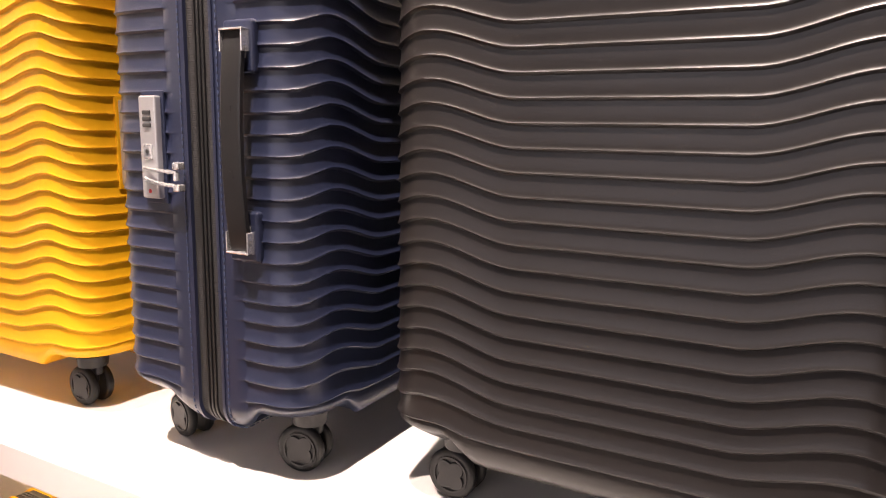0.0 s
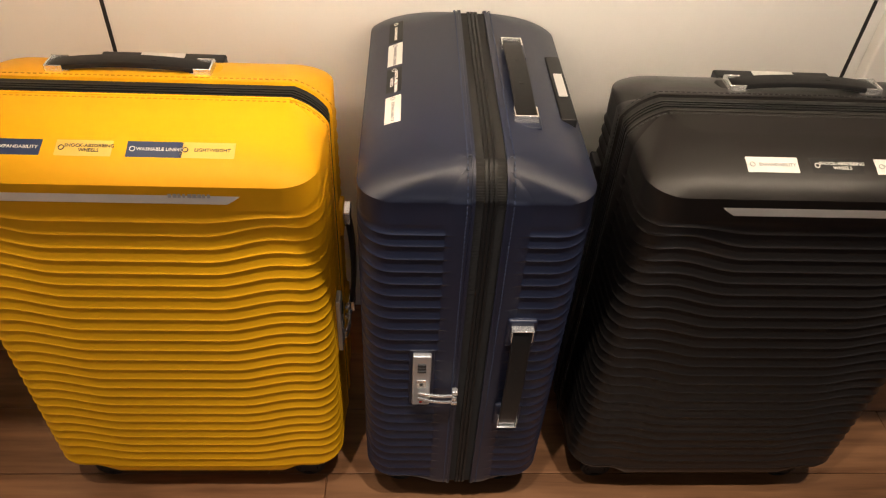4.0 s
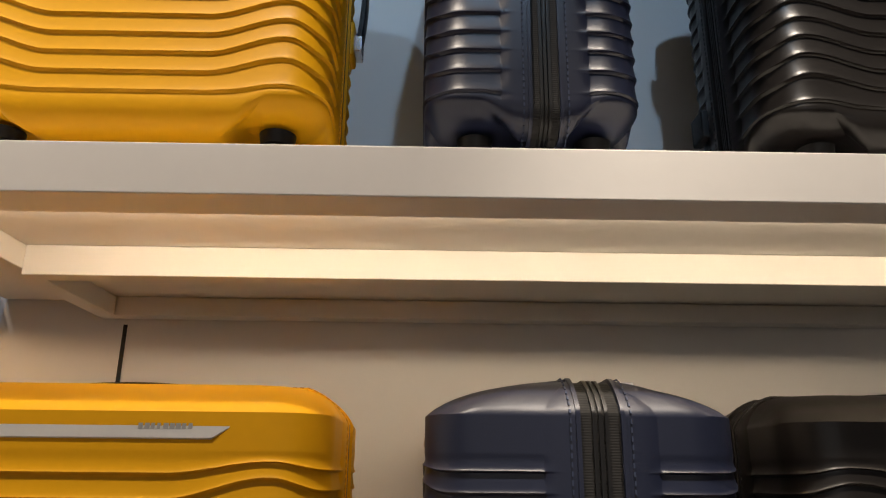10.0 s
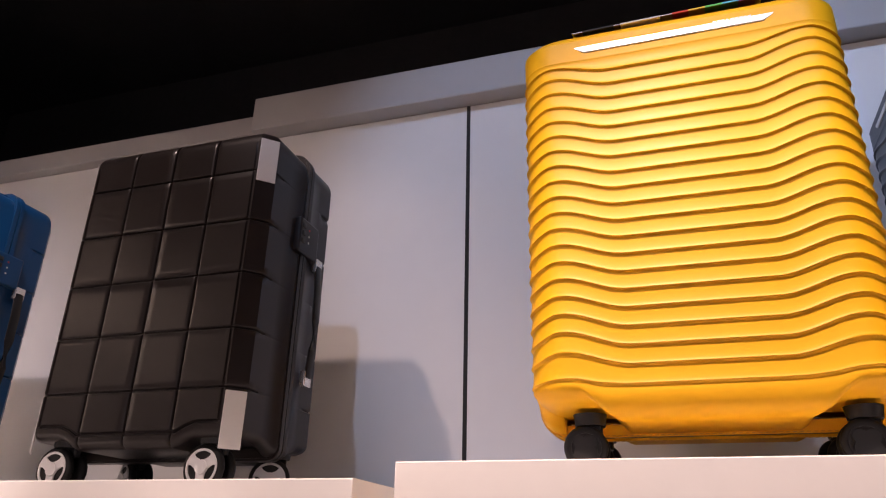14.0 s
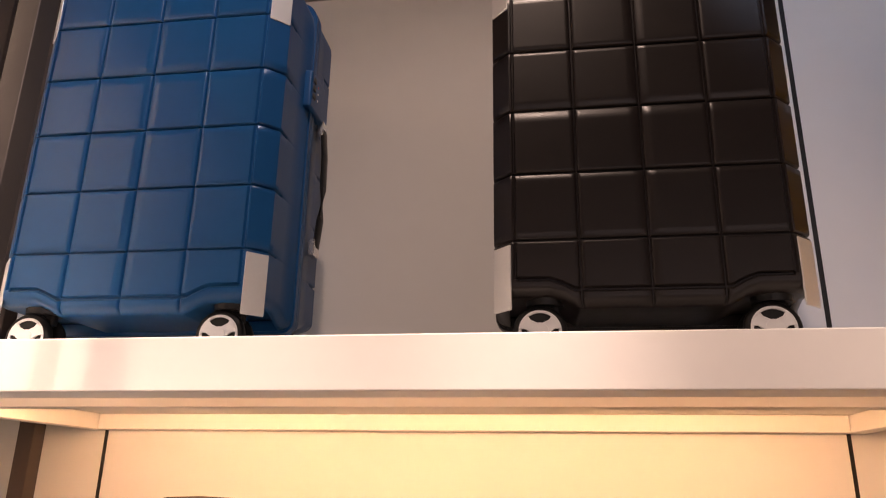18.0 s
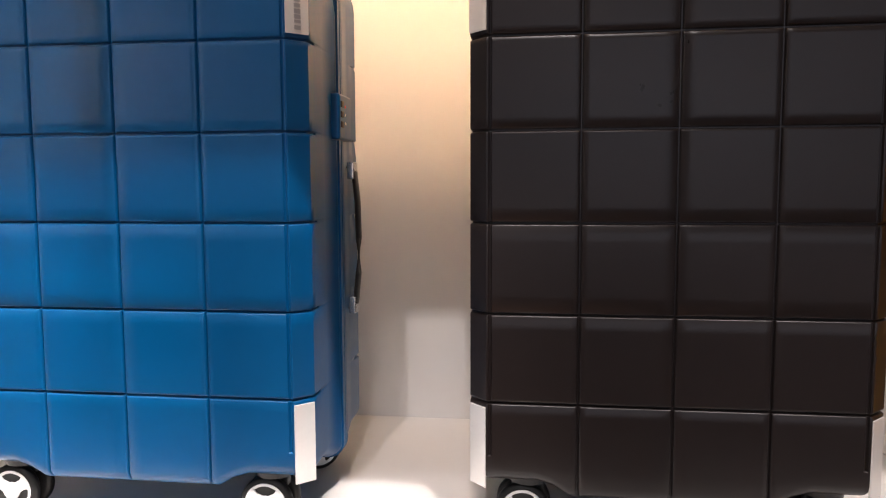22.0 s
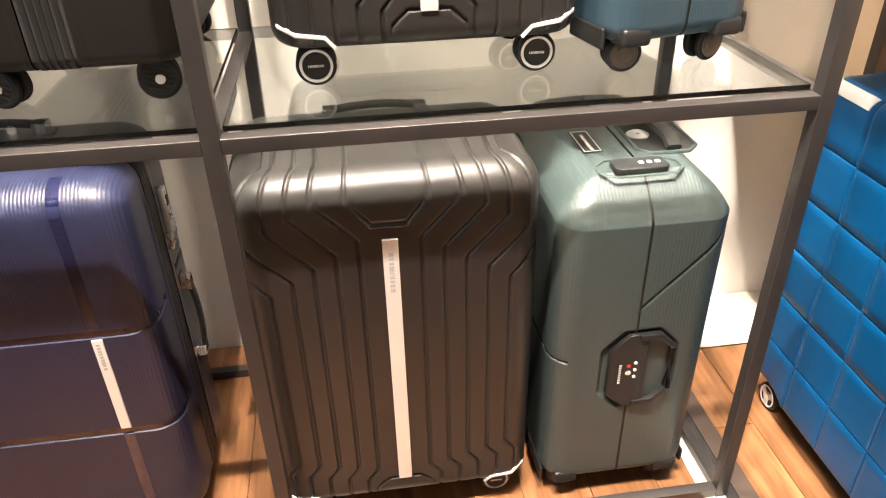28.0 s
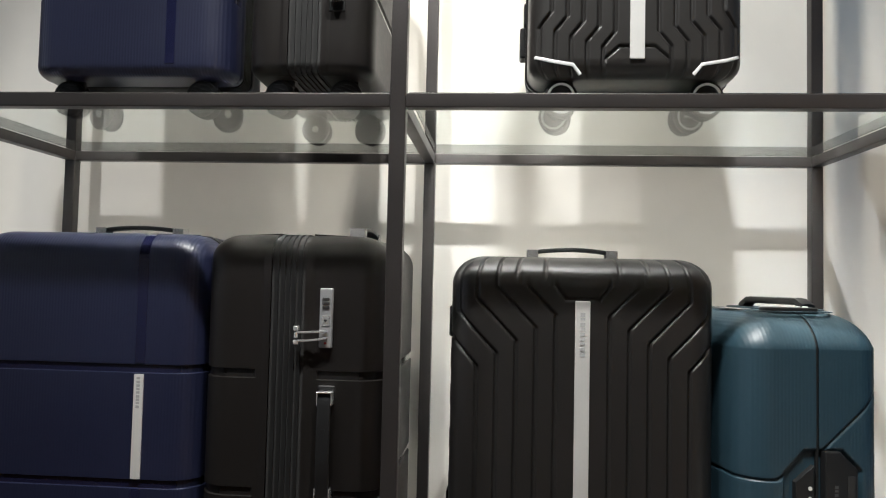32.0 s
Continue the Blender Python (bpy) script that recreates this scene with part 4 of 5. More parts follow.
                for e in rim:
                    a, b = e.verts
                    bm.faces.new([a, b, ring[b], ring[a]])
                return bm

            def fillet(g):
                """One line of places round the corner at an angle up the rounded top edge."""
                e, z = ti * (1 - math.cos(g)), H - th * (1 - math.sin(g))
                rr = max(r - e * 0.6, 0.012)
                cg, sg, x1, y1 = math.cos(g), math.sin(g), W / 2 - e, fr + e
                line = [((x1 - rr - l * scale, y1, z), (0, -cg, sg)) for l in (0.098, 0.06, 0.02)]
                line += [((x1 - rr, y1, z), (0.38 * cg, -0.92 * cg, sg)), ((x1 - rr / 2, y1 + rr / 2, z), (q2 * cg, -q2 * cg, sg)), ((x1, y1 + rr, z), (0.92 * cg, -0.38 * cg, sg))]
                return line + [((x1, y1 + rr + l * scale, z), (cg, 0, sg)) for l in (0.02, 0.05)]

            upright = [[((W / 2 - r, fr, z), (0.38, -0.92, 0)), ((W / 2 - r / 2, fr + r / 2, z), (q2, -q2, 0)), ((W / 2, fr + r, z), (0.92, -0.38, 0))] for z in (v0, (v0 + v1) / 2, v1)] + [fillet(radians(a))[3:6] for a in (7, 14)]
            pt = part("corner_plate", patch(upright), PEARL, c, "angled silver plate wrapping the upper corner")
            part("top_plate", patch([fillet(radians(a)) for a in (14, 24, 34, 44, 52)]), PEARL, c, "silver plate folded over the top edge")
            web, arc = 0.020 * scale, [radians(15 * k) for k in range(7)]
            w1 = v1 + th * math.sin(radians(14))
            outline = [(sx * (flat + 0.001), w1 + 0.001)] + [(sx * (flat - web + web * math.sin(a)), w1 - web + web * math.cos(a)) for a in arc]
            part("corner_web", prism(outline if sx > 0 else outline[::-1], 0.0020), PEARL, c, "rounded inner corner of the silver plate", at=pose(0, fr, 0))
            if sx > 0:
                part("embossed_mark", bars(9, 0.055 * scale, 0.008 * scale, 0, STEEL, "embossed_mark"), None, pt, at=pose(W / 2 - r / 2 + 0.0018, fr + r / 2 - 0.0018, v0 + (v1 - v0) * 0.45, 0, 0, 45) @ pose(0, 0, 0, 0, 90, 0))
    # top handle in its recess
    h = part("top_handle", join(box(-0.085 * scale, 0.085 * scale, -0.026, -0.018, 0, 0.007, 0.002), box(-0.085 * scale, 0.085 * scale, 0.018, 0.026, 0, 0.007, 0.002), box(-0.09 * scale, -0.078 * scale, -0.024, 0.024, 0, 0.007, 0.002), box(0.078 * scale, 0.09 * scale, -0.024, 0.024, 0, 0.007, 0.002)), material, c, "flush handle recess on the top", at=pose(0, yf + Z + Db * 0.5, TH + 0.002))
    part("grip", moved(sweep([(-0.075 * scale, 0, 0.008), (-0.05 * scale, 0, 0.014), (0, 0, 0.016), (0.05 * scale, 0, 0.014), (0.075 * scale, 0, 0.008)], 0.016, 0.006), pose(0, 0.006, 0)), TRIM, h, "black grip")
    # raised bars whose dark colour stands for the shade in two creases
    for sx in (-1, 1):
        part("crease", box(-0.0012, 0.0012, -Db * 0.34, Db * 0.34, 0, 0.002), SEAM, c, at=pose(sx * 0.125 * scale, yf + Z + Db * 0.5, TH + 0.0025))
    # lock block and side handle on both flanks
    for sx in (1,):
        lk = part("lock_block", box(-0.028, 0.034, -0.010, 0.006, -0.034, 0.026, 0.004), material, c, "raised lock block with three small dials", at=pose(W / 2 + 0.001, yf + Z * 0.5, H * 0.74, 0, 0, 90))
        for k in range(3):
            part("dial", box(-0.022, -0.012, -0.012, -0.009, 0.008 - k * 0.013, 0.016 - k * 0.013, 0.001, 1), PRINT, lk)
            part("mark", moved(lathe([(0, 0.0018), (0.0006, 0.0018), (0.0006, 0)], 10), pose(0.0, -0.010, 0.010 - k * 0.011, 0, 0, -90)), RED if k == 0 else PEARL, lk)
        h = part("side_handle", moved(sweep([(0, -0.002, -0.1), (0, -0.010, -0.092), (0, -0.014, -0.05), (0, -0.015, 0), (0, -0.014, 0.05), (0, -0.010, 0.092), (0, -0.002, 0.1)], 0.02, 0.006), pose(0, 0, 0)), TRIM, c, "slim side handle", at=pose(W / 2, yf + Z + Db * 0.35, H * 0.50, 0, 0, 90))
        for s in (-1, 1):
            part("clip", box(-0.011, 0.011, -0.012, -0.002, s * 0.094 - 0.012, s * 0.094 + 0.012, 0.002), CHROME, h, "silver handle clip")
    for z in (0.25, 0.70):
        part("side_foot", box(-0.009, 0.004, -0.016, 0.016, -0.032 * scale, 0.032 * scale, 0.003), STEEL if not small else TRIM, c, "small side stud", at=pose(-W / 2, yf + Z + 0.03, H * z))
    add_wheels(c, "spoke", 0.033 * (0.93 if small else 1), W, T, spin, 0.055 * scale + 0.008, 0.034, (0, 150, 0, 210))
    return c


def groove_case(m, W, T, H, label):
    """A black case with bent parallel grooves and a long silver strip down its front."""
    c = thing("suitcase", m, label, "suitcase", "grooved suitcases")
    z0 = 0.058
    Df, Z = T * 0.52, 0.016
    Db = T - Df - Z
    yf = -T / 2 + Df
    r, top, bottom = 0.045, (0.05, 0.055), (0.03, 0.03)
    k0, sp = 0.049 * W / 0.485, 0.036 * W / 0.485
    zt, zb = H - 0.115 * H / 0.785, z0 + 0.078

    def disp(x, y, z, s):
        a = np.abs(x)
        g = np.zeros_like(x)
        for k in range(5):
            cut = zt - 0.022 * k
            up = np.clip(z - cut, 0, 0.070)
            dn = np.clip(zb + 0.009 * k - z, 0, 0.026)
            line = k0 + sp * k + 0.95 * up + 0.80 * dn
            g = np.maximum(g, 1 - smooth(0.0010, 0.0046, np.abs(a - line)))
        inner = 0.028 + 0.80 * np.clip(z - (zt + 0.028), 0, 0.045)
        g = np.maximum(g, (1 - smooth(0.0010, 0.0046, np.abs(a - inner))) * (z > zt + 0.027))
        g = np.maximum(g, (1 - smooth(0.0010, 0.0046, np.abs(z - zt - 0.027))) * (a < 0.030))
        arch = z0 + 0.052 - 0.9 * np.clip(a - 0.030, 0, 0.03)
        g = np.maximum(g, (1 - smooth(0.0010, 0.0046, np.abs(z - arch))) * (a < 0.055))
        g = g * (y > Df * 0.55)
        return -0.0040 * g, 0.0

    total = (W / 2 - r) + r * math.pi / 2 + (Df - r)
    us = sorted(set(list(np.linspace(0, (W / 2) / total * 0.98, 120)) + list(np.linspace((W / 2) / total, 1, 12))))
    vs = np.linspace(0, 1, 210)
    part("front_shell", shell_mesh("front_shell", ROPE, W, Df, z0, H, r, top, bottom, us, vs, disp), ROPE, c, at=pose(0, yf, 0))
    part("back_shell", shell_mesh("back_shell", ROPE, W, Db, z0, H, r, top, bottom, list(np.linspace(0, 1, 30)), np.linspace(0, 1, 20), None, sign=1), ROPE, c, at=pose(0, yf + Z, 0))
    part("zipper", ring_mesh("zipper", TAPE, W, z0, H, yf + 0.0005, yf + Z - 0.0005, top, bottom, -0.002), TAPE, c, "black zipper round the case")
    for y in (yf - 0.004, yf + Z + 0.004):
        part("piping", ring_mesh("piping", ROPE, W, z0, H, y - 0.0025, y + 0.0025, top, bottom, 0.003), ROPE, c)
    s0, s1 = (0.158 if H < 0.72 else 0.145) * H, (0.89 if H < 0.72 else 0.855) * H
    st = part("logo_strip", box(-0.0125, 0.0125, -0.003, 0.002, 0, s1 - s0, 0.0012), PEARL, c, "long vertical silver strip down the front", at=pose(0, -T / 2, s0))
    part("embossed_mark", bars(9, 0.075, 0.008, 0, PRINT_GREY, "embossed_mark"), None, st, at=pose(0, -0.0032, (s1 - s0) * 0.885, 0, 90, 0))
    for sx in (-1, 1):
        pts = [(sx * (W / 2 - 0.004), -T / 2 + 0.05, z0 + 0.040), (sx * (W / 2 - 0.012), -T / 2 + 0.014, z0 + 0.036), (sx * (W / 2 - 0.035), -T / 2 - 0.001, z0 + 0.026), (sx * (W / 2 - 0.075), -T / 2 + 0.001, z0 + 0.020), (sx * (W / 2 - 0.088), -T / 2 + 0.006, z0 + 0.004)]
        part("wheel_arch_trim", sweep(pts, 0.005, 0.006, 6), SILVERPAINT, c, "silver trim line over the wheel")
    h = carry_handle(c, pose(0, yf + Z + Db * 0.4, H + 0.006) @ ALONG_TOP, 0.17, 0.022, False)
    for z in (0.30, 0.82):
        part("side_stud", box(-0.012, 0.004, -0.018, 0.018, -0.03, 0.03, 0.004), TRIM, c, at=pose(-W / 2 - 0.001, yf + Z + 0.03, H * z))
    for z in (0.38, 0.5, 0.62, 0.72):
        part("hinge", box(-0.006, 0.004, -0.012, 0.012, -0.02, 0.02, 0.002), TRIM, c, at=pose(-W / 2 - 0.001, yf + Z * 0.5, H * z))
    add_wheels(c, "ring", 0.030, W, T, 0, 0.058, 0.05, (0, 170, 0, 190))
    return c


def band_case(m, W, T, H, material, gloss, label, spin=0, sideways=False):
    """A case with two glossy horizontal bands, a glossy vertical stripe and a silver plate."""
    c = thing("suitcase", m, label, "suitcase", "banded suitcases")
    z0 = 0.06
    Z = 0.060 if spin else 0.046
    Df = (T - Z) * 0.47
    Db = T - Df - Z
    yf = -T / 2 + Df
    r, top, bottom = 0.05, (0.045, 0.05), (0.02, 0.02)
    bands = (H * 0.385, H * 0.665)

    def disp_for(D):
        def disp(x, y, z, s):
            g = np.zeros_like(x)
            for b in bands:
                g = np.maximum(g, smooth(b - 0.0095, b - 0.008, z) * (1 - smooth(b + 0.005, b + 0.0065, z)))
            return -0.0035 * g * smooth(0.022, 0.026, y) + 0.002 * (1 - smooth(0.010, 0.013, y)) * (z < H - top[0]), 0.0
        return disp

    span0, span1 = z0 + bottom[0], H - top[0]
    zs = list(np.linspace(span0, span1, 14))
    for b in bands:
        zs += [b + d for d in (-0.011, -0.0095, -0.008, -0.003, 0.001, 0.005, 0.0065, 0.008)]
    vs = sorted(set(round((z - span0) / (span1 - span0), 5) for z in zs))
    for nm, D, sgn, y in (("front_shell", Df, -1, yf), ("back_shell", Db, 1, yf + Z)):
        total = (W / 2 - r) + r * math.pi / 2 + (D - r)
        us = sorted(set(list(np.linspace(0, (W / 2 - r) / total, 14)) + list(np.linspace((W / 2 - r) / total, 1 - (D - r) / total, 9)) + list(np.linspace(1 - (D - r) / total, 1, 6)) + [1 - 0.026 / total, 1 - 0.022 / total, 1 - 0.013 / total, 1 - 0.010 / total]))
        part(nm, shell_mesh(nm, material, W, D, z0, H, r, top, bottom, us, vs, disp_for(D), sign=sgn), material, c, at=pose(0, y, 0))
    for b in bands:
        bm = bmesh.new()
        n = 40
        for nm, D, sgn, y in (("f", Df, -1, yf), ("b", Db, 1, yf + Z)):
            ring0, ring1 = [], []
            pts = [(-W / 2, 0.026)] + [(-W / 2 + r - r * math.cos(g * math.pi / 16), D - r + r * math.sin(g * math.pi / 16)) for g in range(9)] + [(W / 2 - r + r * math.sin(g * math.pi / 16), D - r + r * math.cos(g * math.pi / 16)) for g in range(9)] + [(W / 2, 0.026)]
            for x, q in pts:
                k = 1 - 0.0030 / (W / 2)
                ring0.append(bm.verts.new((x * k, y + sgn * (q - 0.0028), b - 0.0085)))
                ring1.append(bm.verts.new((x * k, y + sgn * (q - 0.0028), b + 0.0055)))
            for i in range(len(pts) - 1):
                bm.faces.new([ring0[i], ring0[i + 1], ring1[i + 1], ring1[i]])
        part("gloss_band", bm, gloss, c, "glossy recessed band round the shell")
    part("zipper", ring_mesh("zipper", TAPE, W, z0, H, yf + 0.0005, yf + Z - 0.0005, top, bottom, -0.002), TAPE, c, "wide black expansion zipper")
    for k in (0.16, 0.34, 0.5, 0.66, 0.84):
        part("zipper_coil", ring_mesh("zipper_coil", RUBBER, W, z0, H, yf + Z * k - 0.003, yf + Z * k + 0.003, top, bottom, 0.0012), RUBBER, c)
    # glossy stripe down the front, with a silver plate between the bands
    sx = W / 2 - 0.105 + 0.22 * max(0.0, W - 0.434)
    for a, b in ((z0 + 0.02, bands[0] - 0.010), (bands[1] + 0.008, H - top[0])):
        part("gloss_stripe", box(-0.009, 0.009, -0.0006, 0.002, 0, b - a, 0.0004, 1), gloss, c, "glossy vertical stripe", at=pose(sx, -T / 2, a))
    bm = bmesh.new()
    ring = []
    for q in range(9):
        g = q / 8 * math.pi / 2
        ring.append([bm.verts.new((sx + w, -T / 2 + top[1] * (1 - math.cos(g)) - 0.0008, H - top[0] * (1 - math.sin(g)) + 0.0008)) for w in (-0.009, 0.009)])
    for a, b in zip(ring, ring[1:]):
        bm.faces.new([a[0], a[1], b[1], b[0]])
    part("gloss_stripe", bm, gloss, c, "glossy vertical stripe")
    pl = bands[1] - bands[0] - 0.018
    st = part("logo_plate", box(-0.0085, 0.0085, -0.003, 0.002, 0, pl, 0.001), PEARL, c, "narrow vertical silver plate", at=pose(sx, -T / 2, bands[0] + 0.007))
    part("embossed_mark", bars(9, 0.055, 0.006, 0, PRINT_GREY, "embossed_mark"), None, st, at=pose(0, -0.0032, pl * 0.82, 0, 90, 0))
    h = carry_handle(c, pose(W / 2 + 0.004, yf + Z + Db * 0.30, H * 0.50, 0, 0, 90), 0.175, 0.022)
    combination_lock(c, pose(W / 2 + 0.004, yf + Z + Db * 0.28, H * 0.80, 0, 0, 90) @ Matrix.Diagonal((-1, 1, 1, 1)), 0.10, 0.022)
    carry_handle(c, pose(0, yf + Z + Db * 0.45, H + 0.006) @ ALONG_TOP, 0.18, 0.024, False)
    add_wheels(c, "slot", 0.030, W, T, spin, 0.06, 0.055, (0, 160, 0, 200))
    return c


def latch_case(m, W, T, H, label, material, split=False):
    """A grey-green clamshell with a fine seam, a top recess and an eight-sided latch on its flank."""
    c = thing("suitcase", m, label, "suitcase", "latch suitcases")
    z0 = 0.05
    D = T / 2 - 0.0022
    flat_top = 0.35 if split else 0.65
    r, top, bottom = 0.050, (0.055, 0.055) if split else (0.066, 0.066), (0.025, 0.025)
    lz = H * (0.50 if split else 0.472)
    ry, rw, rh, rk = (0.010, 0.070, 0.082, 0.036) if split else (0.012, 0.074, 0.090, 0.040)
    total = (W / 2 - r) + r * math.pi / 2 + (D - r)
    bend = (W / 2 - r) / total
    us = list(np.linspace(0, bend, 12)) + list(np.linspace(bend, 1, 64))[1:]

    def relief(sgn):
        def disp(x, y, z, s):
            if split:
                level = H * 0.50 + 0.032
                line = level + 0.6 * np.clip(D * 0.55 - y, 0, D) if sgn < 0 else level + D * 0.33 + 0.9 * y
                crease = 1 - smooth(0.0008, 0.0042, np.abs(z - line))
            elif sgn < 0:
                crease = (1 - smooth(0.001, 0.004, np.abs(z - H * 0.51))) * (y > D * 0.80)
            else:
                crease = 1 - smooth(0.0008, 0.0045, np.abs(z - (lz + 0.135 + 1.03 * y)))
                crease = crease * (x > W / 2 - 0.045)
            dy, dz = np.abs(sgn * (y + 0.0022) - ry), np.abs(z - lz)
            edge = np.maximum(np.maximum(dy - rw, dz - rh), (dy + dz - (rw + rh - rk)) * 0.707)
            tray = (1 - smooth(-0.007, 0.0, edge)) * (x > W / 2 - 0.03)
            return -np.maximum(0.0032 * crease, 0.006 * tray), 0.0
        return disp

    for nm, sgn in (("front_shell", -1), ("back_shell", 1)):
        part(nm, shell_mesh(nm, material, W, D, z0, H, r, top, bottom, us, np.linspace(0, 1, 190), relief(sgn), sign=sgn, facet=flat_top), material, c, at=pose(0, sgn * 0.0022, 0))
    part("seam", ring_mesh("seam", TRIM, W, z0, H, -0.0023, 0.0023, top, bottom, -0.0015, flat_top), TRIM, c, "dark parting seam")
    octagon = lambda w, h, k: [(-w + k, -h), (w - k, -h), (w, -h + k), (w, h - k), (w - k, h), (-w + k, h), (-w, h - k), (-w, -h + k)]
    flank = pose(W / 2 - 0.0075, 0, lz, 0, 0, 90)
    if split:
        lp = part("latch", prism([(-0.040, -0.030), (-0.008, -0.056), (-0.008, 0.056), (-0.040, 0.030)], 0.0115, 0.0015), TRIM, c, "black combination dial plate beside the seam", at=flank)
        part("grip", prism([(0.008, -0.078), (0.034, -0.078), (0.064, -0.050), (0.064, 0.050), (0.034, 0.078), (0.008, 0.078)], 0.0165, 0.003), TRIM, lp, "black grip plate with cut corners")
        part("grip_recess", moved(prism([(0.046, -0.040), (0.057, -0.040), (0.057, 0.040), (0.046, 0.040)], 0.001), pose(0, -0.0166, 0)), SEAM, lp)
        part("embossed_mark", bars(8, 0.050, 0.006, 0, STITCH_DARK, "embossed_mark"), None, lp, at=pose(0.026, -0.0167, 0, 0, 90, 0))
    else:
        h, w, k = 0.082, 0.078, 0.034
        lp = part("latch", prism([(-0.045 + k, -h), (0.008, -h), (0.026, -h + 0.018), (0.026, h - 0.018), (0.008, h), (-0.045 + k, h), (-0.045, h - k), (-0.045, -h + k)], 0.0135, 0.002), TRIM, c, "black eight-sided latch with combination dials and grip", at=flank)
        loop = [(0.006, -0.009, h - 0.006), (w - k, -0.009, h - 0.006), (w - 0.006, -0.009, h - k), (w - 0.006, -0.009, -h + k), (w - k, -0.009, -h + 0.006), (0.006, -0.009, -h + 0.006)]
        part("grip", sweep(loop, 0.018, 0.013), TRIM, lp, "black grip loop")
        part("grip_recess", prism([(0.020, -h + 0.012), (w - k, -h + 0.012), (w - 0.012, -h + k), (w - 0.012, h - k), (w - k, h - 0.012), (0.020, h - 0.012)], 0.0032), material, lp, "shell-coloured window behind the grip")
        part("plate_groove", join(*[box(0.012 + 0.004 * q, 0.0135 + 0.004 * q, -0.0139, -0.0130, -0.060, 0.060) for q in range(3)]), SEAM, lp)
        part("embossed_mark", bars(8, 0.045, 0.0045, 0, PRINT_GREY, "embossed_mark"), None, lp, at=pose(-0.024, -0.0139, -0.004, 0, 90, 0))
    face = -0.0115 if split else -0.0135
    dx = -0.016 if split else 0.004
    for k in range(3):
        part("dial", moved(lathe([(0, 0.0034), (0.002, 0.0032), (0.002, 0)], 14), pose(dx, face + 0.0006, 0.020 - k * 0.016, 0, 0, -90)), PEARL, lp, "small pale dial")
    part("mark", moved(lathe([(0, 0.0038), (0.001, 0.0038), (0.001, 0)], 12), pose(dx - 0.012, face + 0.0006, 0.014 if not split else -0.012, 0, 0, -90)), RED, lp)
    part("key_hole", moved(lathe([(0, 0.0055), (0.0014, 0.0053), (0.0014, 0)], 14), pose(dx - 0.012, face + 0.0006, -0.002, 0, 0, -90)), CHROME, lp)
    # top latch in its surround, trolley bay with a grip across it
    lie = pose(0, 0, 0, -90, 0, 0)
    tx = W / 2 - 0.073
    tl = part("top_latch", moved(prism(octagon(0.046, 0.021, 0.008), 0.009, 0.002), lie), TRIM, c, "black top latch", at=pose(tx, -0.004, H + 0.001, 0, 0, 90))
    rim = [(y, x, 0.002) for x, y in octagon(0.032, 0.070, 0.020)]
    part("latch_surround", sweep([(-a, b, q) for a, b, q in rim], 0.006, 0.0022, closed=True), material, tl, "shell-coloured rim round the latch")
    for k in range(3):
        part("dial", box(-0.004, 0.004, -0.004, 0.004, 0.008, 0.011, 0.001, 1), PEARL if k == 2 else PRINT_GREY, tl, at=pose(0.002 + 0.014 * k, 0, 0))
    # no hollow is cut; the slab's black stands for the shade inside
    tr = part("trolley_recess", moved(prism(octagon(0.105, T * 0.17, 0.018), 0.003, 0.001), lie), RUBBER, c, "flat slab, black to give the trolley recess its shade", at=pose(W / 2 - 0.225, T * 0.235, H + 0.001))
    part("trolley_grip", sweep([(-0.110, 0, 0.004), (-0.085, 0, 0.016), (0.080, 0, 0.016), (0.104, 0, 0.006)], 0.028, 0.014), TRIM, tr, "black trolley grip", at=pose(0, T * 0.02, 0.002))
    part("trolley_post", moved(lathe([(0, 0.004), (0.010, 0.004), (0.013, 0.012), (0.009, 0.020), (0, 0.020)], 18), pose(0.03, -T * 0.10, -0.004, 0, -90, 0)), STEEL, tr, "round metal button in the recess")
    part("recess_rim", sweep([(x, y, 0.002) for x, y in octagon(0.108, T * 0.178, 0.020)], 0.007, 0.006, closed=True), material, tr)
    sk = part("sticker", box(-0.045, 0.045, -0.0175, 0.0175, 0, 0.0008), TRIM, c, "dark printed label on the top", at=pose(W / 2 - 0.185, -T * 0.20, H + 0.0032))
    part("sticker_frame", join(box(-0.042, 0.042, 0.0138, 0.015, 0, 0.001), box(-0.042, 0.042, -0.015, -0.0138, 0, 0.001), box(-0.0432, -0.042, -0.015, 0.015, 0, 0.001), box(0.042, 0.0432, -0.015, 0.015, 0, 0.001)), PEARL, sk, at=pose(0, 0, 0.0004))
    me = writing("MADE IN EUROPE", 0.0085, PEARL)
    me.transform(Matrix.Rotation(radians(-90), 4, "X"))
    part("lettering", me, None, sk, at=pose(0.006, 0, 0.0012))
    for sy in (-1, 1):
        part("foot_guard", box(-0.04, 0.003, -0.024, 0.024, -0.010, 0.018, 0.007), TRIM, c, at=pose(W / 2 - 0.002, sy * (T / 2 - 0.045), z0 + 0.006))
        part("crease_foot", box(-0.05, 0.05, -0.004, 0.003, -0.01, 0.022, 0.004), TRIM, c, at=pose(W / 2 - 0.07, sy * (T / 2 - 0.001), z0 + 0.002))
    add_wheels(c, "disc", 0.028, W, T, -90 + 180, 0.05, 0.05, (0, 0, 0, 0))
    return c


